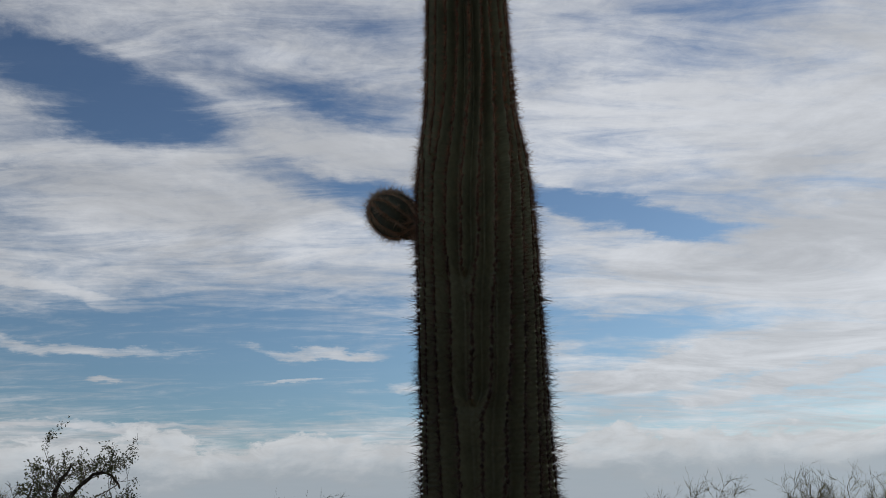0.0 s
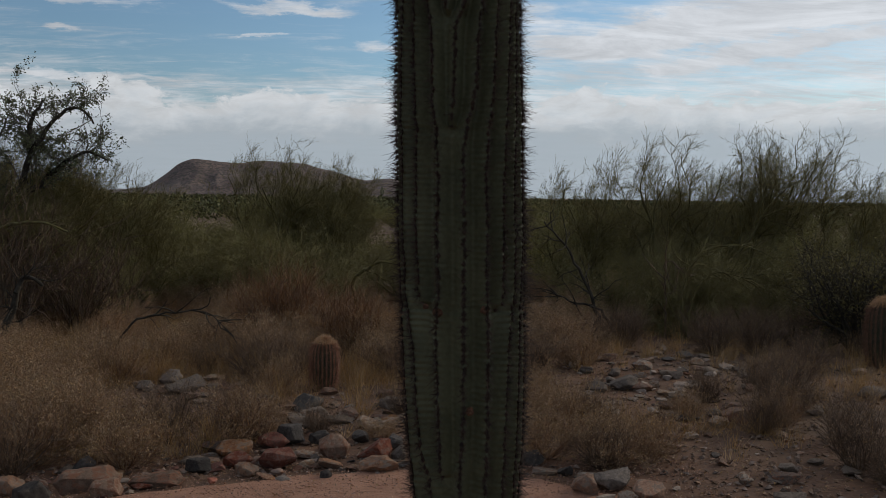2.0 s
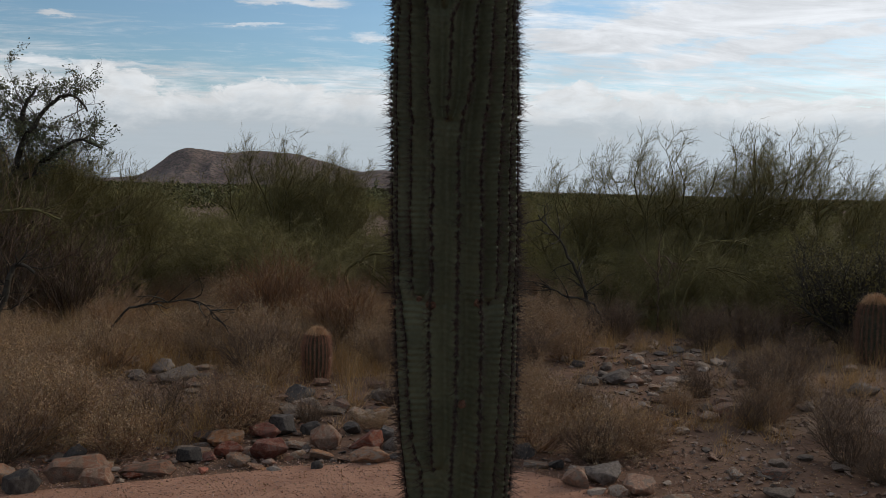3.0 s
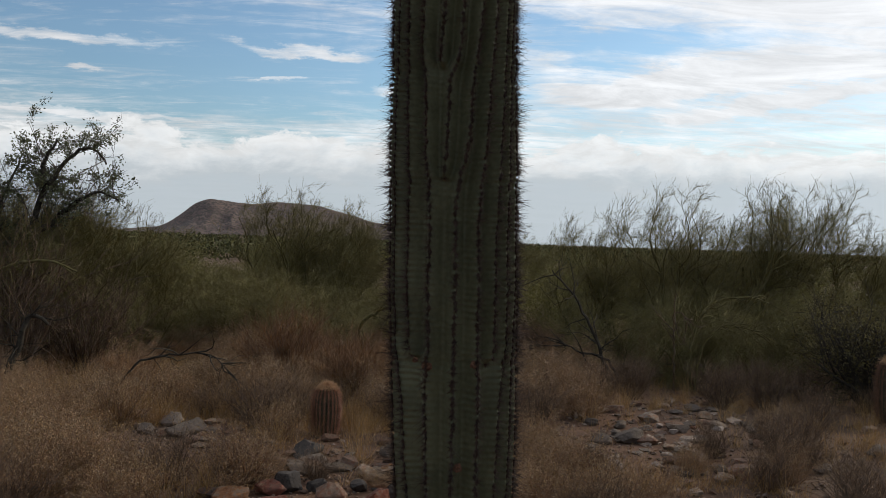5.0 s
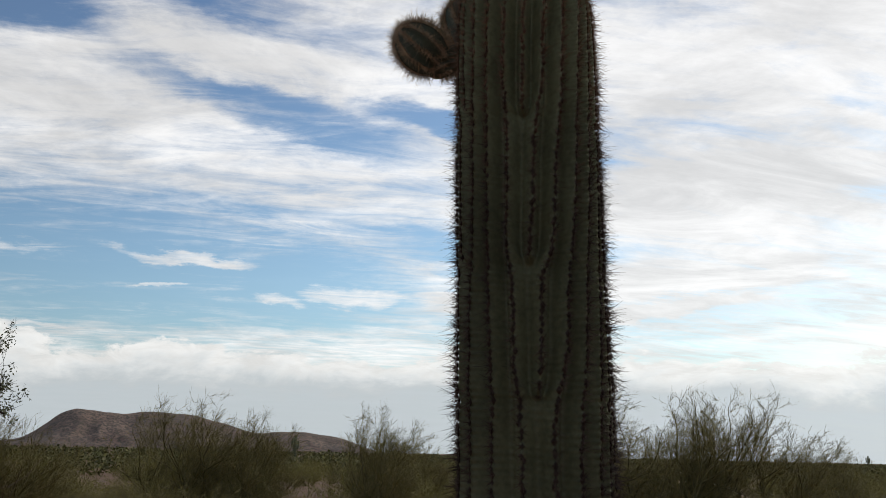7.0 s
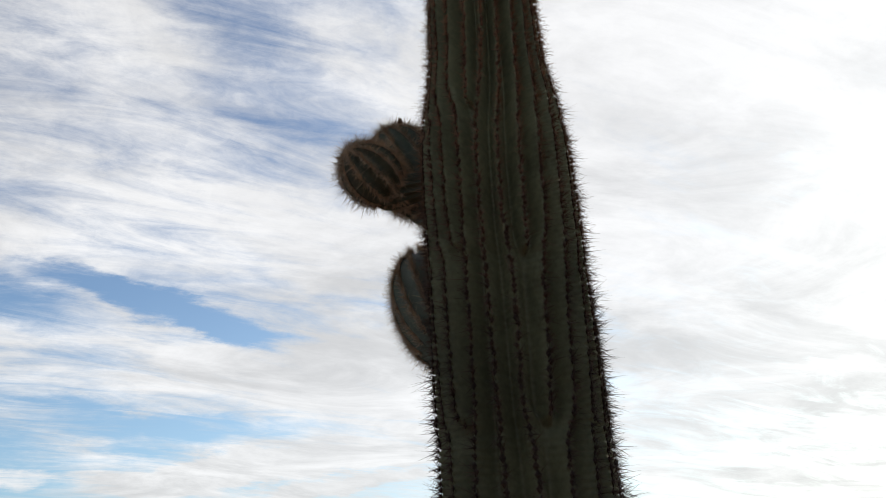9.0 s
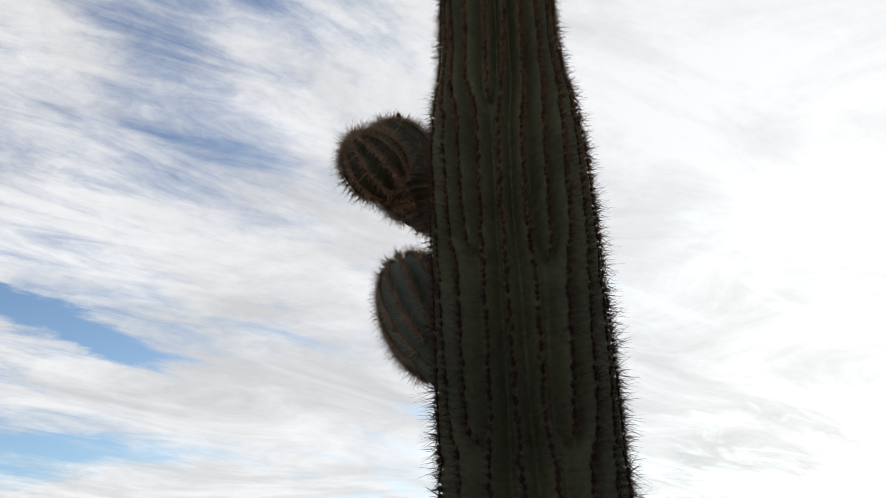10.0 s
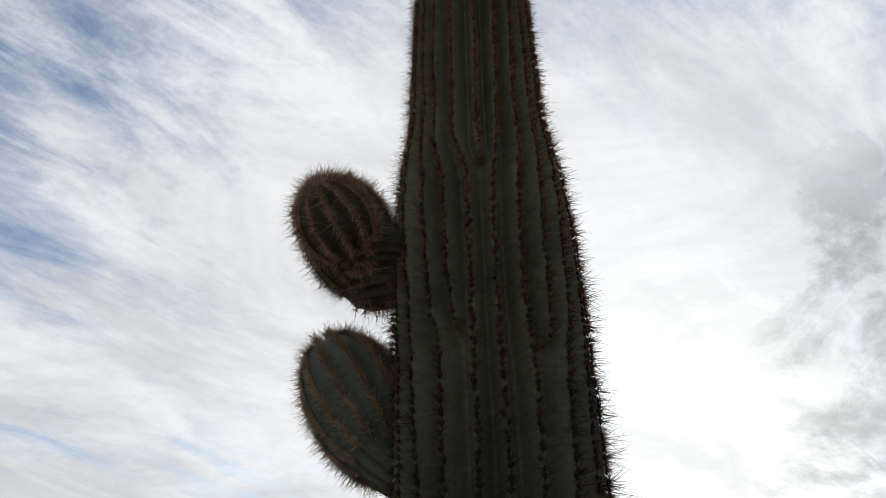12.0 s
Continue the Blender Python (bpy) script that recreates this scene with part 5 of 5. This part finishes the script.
def stone_mat(name, dark, light, stain):
    def stained(t, coord, colour):
        return mix_colour(t, ramp_range(t, noise_value(t, coord, 5.5, 4.0, 0.65), 0.47, 0.60, 0, 0.85), colour, stain)
    return material(name, dark, light, 0.85, 7, 60, 1.0, 0.016, vary=0.35, extra=stained, spec=0.15)


ROCKS = {
    "grey": (ROCK_GREY, "weathered grey stone lying on soil"), "dark": (ROCK_DARK, "dark blue-grey angular stone beside others"),
    "rust": (stone_mat("rust_stone", (0.17, 0.075, 0.04), (0.36, 0.19, 0.10), (0.22, 0.17, 0.13)), "rust-orange angular stone on the ground"),
    "pale": (stone_mat("pale_stone", (0.20, 0.15, 0.11), (0.36, 0.28, 0.21), (0.26, 0.14, 0.08)), "pale tan stone, flat and worn"),
    "brown": (stone_mat("brown_stone", (0.13, 0.085, 0.06), (0.27, 0.185, 0.135), (0.22, 0.10, 0.06)), "brown stone with rusty stains on soil"),
    "red": (stone_mat("red_stone", (0.14, 0.045, 0.03), (0.26, 0.10, 0.065), (0.20, 0.12, 0.09)), "dark red broken stone on the ground"),
    "white": (ROCK_PALE, "small whitish stone on the ground"),
}
STONES, SMALL = {}, {}
for at, (word, (mat, text)) in enumerate(ROCKS.items()):
    STONES[word] = [rock_mesh(f"{word}_stone", k + 17 * at, mat, f) for k, f in enumerate((0.85, 0.62, 0.72, 0.5))]
    SMALL[word] = [rock_mesh(f"small_{word}_stone", k + 17 * at + 5, mat, f, False) for k, f in enumerate((0.8, 0.55, 0.65, 0.45))]


SMALL_HEAPS = {}


def stone(word, x, y, size, rng, group="loose stones", long=1.3, sink=0.25, high=0.0, turn=None):
    me = rng.choice((STONES if size > 0.09 else SMALL)[word])
    low, top = min(v.co.z for v in me.vertices), max(v.co.z for v in me.vertices)
    sx, sy, sz = size * long, size, size * rng.uniform(0.6, 0.9)
    if high:
        sz = high / (top - low) / (1 - sink * 0.25)
    tilt = 3 if high else 8
    m = Matrix.Translation((x, y, ground_height(x, y) - low * sz - sink * 0.25 * sz * (top - low))) @ pose(0, 0, 0, rng.uniform(-tilt, tilt), rng.uniform(-tilt, tilt), rng.uniform(0, 360) if turn is None else turn) @ Matrix.Diagonal((sx, sy, sz, 1))
    if size < 0.062 and not high:
        SMALL_HEAPS.setdefault(word, []).append((me, m))
        return
    ob = new("rock", me)
    ob.matrix_world = m
    tagged(ob, ROCKS[word][1], "rock", group)


def scatter_stones():
    rng = random.Random(3)
    # edging of the path
    # kind, place, width along its long axis, depth, height, turn
    west = (
        ("rust", -1.93, 5.2, 0.17, 0.16, 0.13, 20), ("dark", -1.76, 5.03, 0.23, 0.2, 0.16, 40), ("brown", -1.55, 5.28, 0.46, 0.2, 0.16, 38), ("brown", -1.42, 5.16, 0.22, 0.18, 0.12, 20),
        ("dark", -1.66, 5.55, 0.18, 0.16, 0.14, 0), ("brown", -1.19, 5.33, 0.38, 0.2, 0.09, 12), ("dark", -1.0, 5.58, 0.21, 0.16, 0.11, -10), ("red", -0.79, 5.68, 0.22, 0.14, 0.12, 5),
        ("rust", -0.84, 5.92, 0.3, 0.14, 0.13, 30), ("rust", -0.72, 5.5, 0.18, 0.11, 0.1, -15), ("red", -0.54, 5.62, 0.28, 0.2, 0.17, -8), ("brown", -0.62, 5.42, 0.12, 0.09, 0.05, 0),
        ("white", -0.5, 5.38, 0.11, 0.07, 0.04, 10), ("pale", -0.4, 5.86, 0.2, 0.12, 0.06, 0), ("pale", -0.4, 5.66, 0.15, 0.1, 0.06, 20),
    )
    west_end = (
        ("dark", -0.52, 6.2, 0.24, 0.18, 0.17, 0), ("brown", -0.22, 5.84, 0.26, 0.16, 0.2, 35), ("dark", -0.32, 6.2, 0.2, 0.14, 0.11, 30), ("dark", -0.26, 5.42, 0.1, 0.08, 0.07, 40),
        ("red", 0.02, 5.86, 0.24, 0.18, 0.15, -20), ("rust", 0.06, 5.56, 0.29, 0.18, 0.12, 8), ("dark", 0.12, 6.04, 0.22, 0.16, 0.12, 10), ("grey", 0.18, 5.82, 0.15, 0.12, 0.11, 60),
        ("dark", -0.06, 6.22, 0.17, 0.12, 0.1, 80), ("brown", -0.95, 5.98, 0.3, 0.16, 0.1, -5), ("red", -0.62, 6.12, 0.26, 0.16, 0.12, -10), ("pale", -0.98, 5.85, 0.15, 0.1, 0.05, 0),
        ("grey", -1.05, 5.78, 0.24, 0.12, 0.05, 0), ("brown", -0.55, 5.78, 0.2, 0.14, 0.08, 0), ("pale", -0.62, 5.7, 0.16, 0.12, 0.09, 60),
    )
    east = (("dark", 0.99, 5.66, 0.19, 0.14, 0.12, 0), ("pale", 1.03, 5.46, 0.18, 0.10, 0.05, -12), ("dark", 1.14, 5.42, 0.12, 0.09, 0.08, 20), ("pale", 1.26, 5.28, 0.22, 0.12, 0.08, -25), ("rust", 1.19, 5.08, 0.20, 0.15, 0.15, -30), ("grey", 1.36, 5.18, 0.25, 0.20, 0.15, -8), ("white", 1.27, 4.94, 0.14, 0.08, 0.05, 10), ("pale", 1.37, 4.92, 0.14, 0.12, 0.08, 0), ("rust", 1.50, 4.96, 0.22, 0.18, 0.14, 20), ("pale", 1.62, 4.7, 0.22, 0.16, 0.12, 30), ("grey", 1.7, 4.4, 0.24, 0.18, 0.13, 0))
    for word, x, y, wide, deep, high, turn in west + west_end + east:
        stone(word, x, y, deep * 0.82, rng, "path edging stones", wide / deep, 0.45, high * 0.78, turn)
    # small ones packed between them
    for _ in range(90):
        f = rng.random()
        x, y = -1.9 + 2.2 * f + rng.gauss(0, 0.04), 5.28 + 0.5 * f + rng.gauss(0.12, 0.16)
        stone(rng.choice(("grey", "brown", "red", "pale", "dark", "brown", "rust")), x, y, 0.03 + 0.07 * rng.random() ** 1.6, rng, "path edging stones", rng.uniform(1.1, 1.6), 0.4)
    single = (("grey", 1.92, 7.80, 0.17), ("grey", 2.20, 7.90, 0.25), ("grey", 1.75, 7.30, 0.14), ("rust", 2.46, 7.03, 0.16), ("grey", 2.28, 6.72, 0.11), ("grey", 2.59, 6.85, 0.11), ("brown", 2.41, 5.24, 0.12), ("grey", 2.27, 4.90, 0.13), ("brown", 2.73, 6.70, 0.20), ("grey", 4.21, 7.50, 0.21))
    patch = (("grey", -1.85, 7.97, 0.15), ("grey", -2.01, 8.49, 0.17), ("grey", -1.70, 8.28, 0.22), ("grey", -1.49, 7.85, 0.27), ("brown", -1.41, 7.57, 0.13), ("dark", -0.48, 7.21, 0.24), ("grey", -0.40, 6.98, 0.15), ("grey", -0.47, 6.67, 0.18), ("grey", 0.04, 6.50, 0.12), ("grey", 0.19, 7.24, 0.18), ("pale", 2.61, 8.72, 0.19), ("grey", 2.75, 8.32, 0.16), ("pale", 3.23, 9.00, 0.16), ("grey", 3.17, 8.46, 0.16), ("white", 3.45, 8.78, 0.13))
    for word, x, y, size in single + patch:
        stone(word, x, y, size, rng, sink=0.5, high=size * 0.45)
    # stony patches beyond
    for cx, cy, sx, sy, n in ((2.45, 7.7, 0.55, 0.8, 190), (3.0, 9.2, 0.7, 0.5, 80), (-1.45, 8.0, 0.4, 0.35, 50), (-0.25, 6.6, 0.4, 0.4, 60), (0.3, 7.0, 0.4, 0.5, 50), (2.1, 6.3, 0.5, 0.6, 50), (3.2, 5.2, 0.6, 0.6, 10), (-1.2, 6.9, 0.6, 0.5, 12), (-1.0, 10.0, 0.8, 0.5, 10)):
        for _ in range(n):
            x, y = rng.gauss(cx, sx), rng.gauss(cy, sy)
            if math.hypot(x - 0.2, y - 2.9) > 2.6:
                stone(rng.choice(("grey", "brown", "pale", "grey", "pale", "brown", "rust") if cx < 1 else ("grey", "grey", "pale", "pale", "brown", "white", "brown")), x, y, 0.025 + 0.12 * rng.random() ** 2.2, rng, "loose stones", rng.uniform(1.1, 1.7))


scatter_stones()


def small_stones():
    """Fist-sized stones too many to count, one heap of each colour."""
    for word, some in SMALL_HEAPS.items():
        verts, faces, at = [], [], 0
        for me, m in some:
            verts += [m @ v.co for v in me.vertices]
            faces += [tuple(i + at for i in p.vertices) for p in me.polygons]
            at += len(me.vertices)
        heap = bpy.data.meshes.new("small_stones")
        heap.from_pydata(verts, [], faces)
        heap.materials.append(ROCKS[word][0])
        tagged(new("small_stones", heap), f"small {word} stones scattered over the soil", "stones", kind="stuff")


small_stones()


def scatter_pebbles():
    rng = np.random.default_rng(41)
    n = 26000
    a = np.radians(rng.uniform(-30, 38, n))
    d = 4.2 + 7.5 * rng.random(n) ** 1.5
    x, y = d * np.sin(a) * 1.05, d * np.cos(a)
    s = 0.005 + 0.024 * rng.random(n) ** 3.5
    z = np.array([ground_height(p, q) for p, q in zip(x, y)])
    wild = (y > 5.4) | (x > 1.7) | (s < 0.008)
    x, y, z, s = x[wild], y[wild], z[wild], s[wild]
    n = len(x)
    at = np.stack([x, y, z + s * 0.3], 1)
    out = unit(np.stack([rng.normal(0, 0.3, n), rng.normal(0, 0.3, n), np.ones(n)], 1))
    v, f = areole_wool(at, out, s)
    m = 16000
    gx, gy = rng.uniform(-2.6, 2.0, m), rng.uniform(4.3, 5.7, m)
    gs = 0.0025 + 0.006 * rng.random(m) ** 2
    gv, gf = areole_wool(np.stack([gx, gy, 0.012 + gs * 0.2], 1), unit(np.stack([rng.normal(0, 0.4, m), rng.normal(0, 0.4, m), np.ones(m)], 1)), gs)
    tagged(new("loose_gravel", mesh_from("loose_gravel", gv, [gf], GRIT)), "fine reddish grit lying loose on the path", "gravel", kind="stuff")
    tagged(new("pebbles", mesh_from("pebbles", v, [f], PEBBLE)), "small loose pebbles strewn over soil and path", "pebbles", kind="stuff")


scatter_pebbles()


def scatter_grass():
    rng = np.random.default_rng(43)
    base, tip, thick = [], [], []
    for _ in range(2500):
        a = math.radians(rng.uniform(-24, 34))
        d = rng.uniform(6.0, 13)
        if rng.random() < 0.45:
            a, d = math.radians(rng.uniform(-22, 3)), rng.uniform(8.0, 12.5)
        x, y = d * math.sin(a), d * math.cos(a)
        if math.hypot(x - 0.2, y - 2.9) < 3.0 or any(math.hypot(x - p, y - q) < r for p, q, r in OPEN_SOIL) and rng.random() < 0.9:
            continue
        z = ground_height(x, y)
        n = int(rng.integers(14, 40))
        h = rng.uniform(0.08, 0.36)
        p = np.array([x, y, z]) + np.c_[rng.normal(0, 0.035, (n, 2)), np.zeros(n)]
        base.append(p)
        tip.append(p + np.c_[rng.normal(0, 0.35 * h, (n, 2)), h * rng.uniform(0.5, 1.1, n)])
        thick.append(np.full(n, 0.0014))
    v, f = needles(np.concatenate(base), np.concatenate(tip), np.concatenate(thick))
    tagged(new("dry_grass", mesh_from("dry_grass", v, [f], GRASS)), "straw-coloured dry grass tufts between shrubs", "grass", kind="stuff")


scatter_grass()


def scatter_litter():
    """Broken twigs and dry leaves on the open soil."""
    rng = np.random.default_rng(47)
    n = 9000
    a = np.radians(rng.uniform(-30, 38, n))
    d = 5.0 + 6.0 * rng.random(n) ** 1.3
    x, y = d * np.sin(a) * 1.05, d * np.cos(a)
    z = np.array([ground_height(p, q) for p, q in zip(x, y)]) + 0.006
    at = np.stack([x, y, z], 1)
    turn = rng.uniform(0, 2 * np.pi, n)
    way = np.stack([np.cos(turn), np.sin(turn), rng.normal(0, 0.12, n)], 1)
    v, f = needles(at, at + way * rng.uniform(0.02, 0.12, (n, 1)), np.full(n, 0.0016))
    tagged(new("twig_litter", mesh_from("twig_litter", v, [f], DRY_TWIG)), "broken dry twigs littering the soil", "litter", kind="stuff")
    keep = rng.random(n) < 0.7
    v, f = leaves(rng, at[keep] + [0, 0, 0.004], 0.010)
    tagged(new("leaf_litter", mesh_from("leaf_litter", v, [f], DRY_LEAF)), "small dry fallen leaves on soil", "litter", kind="stuff")


scatter_litter()
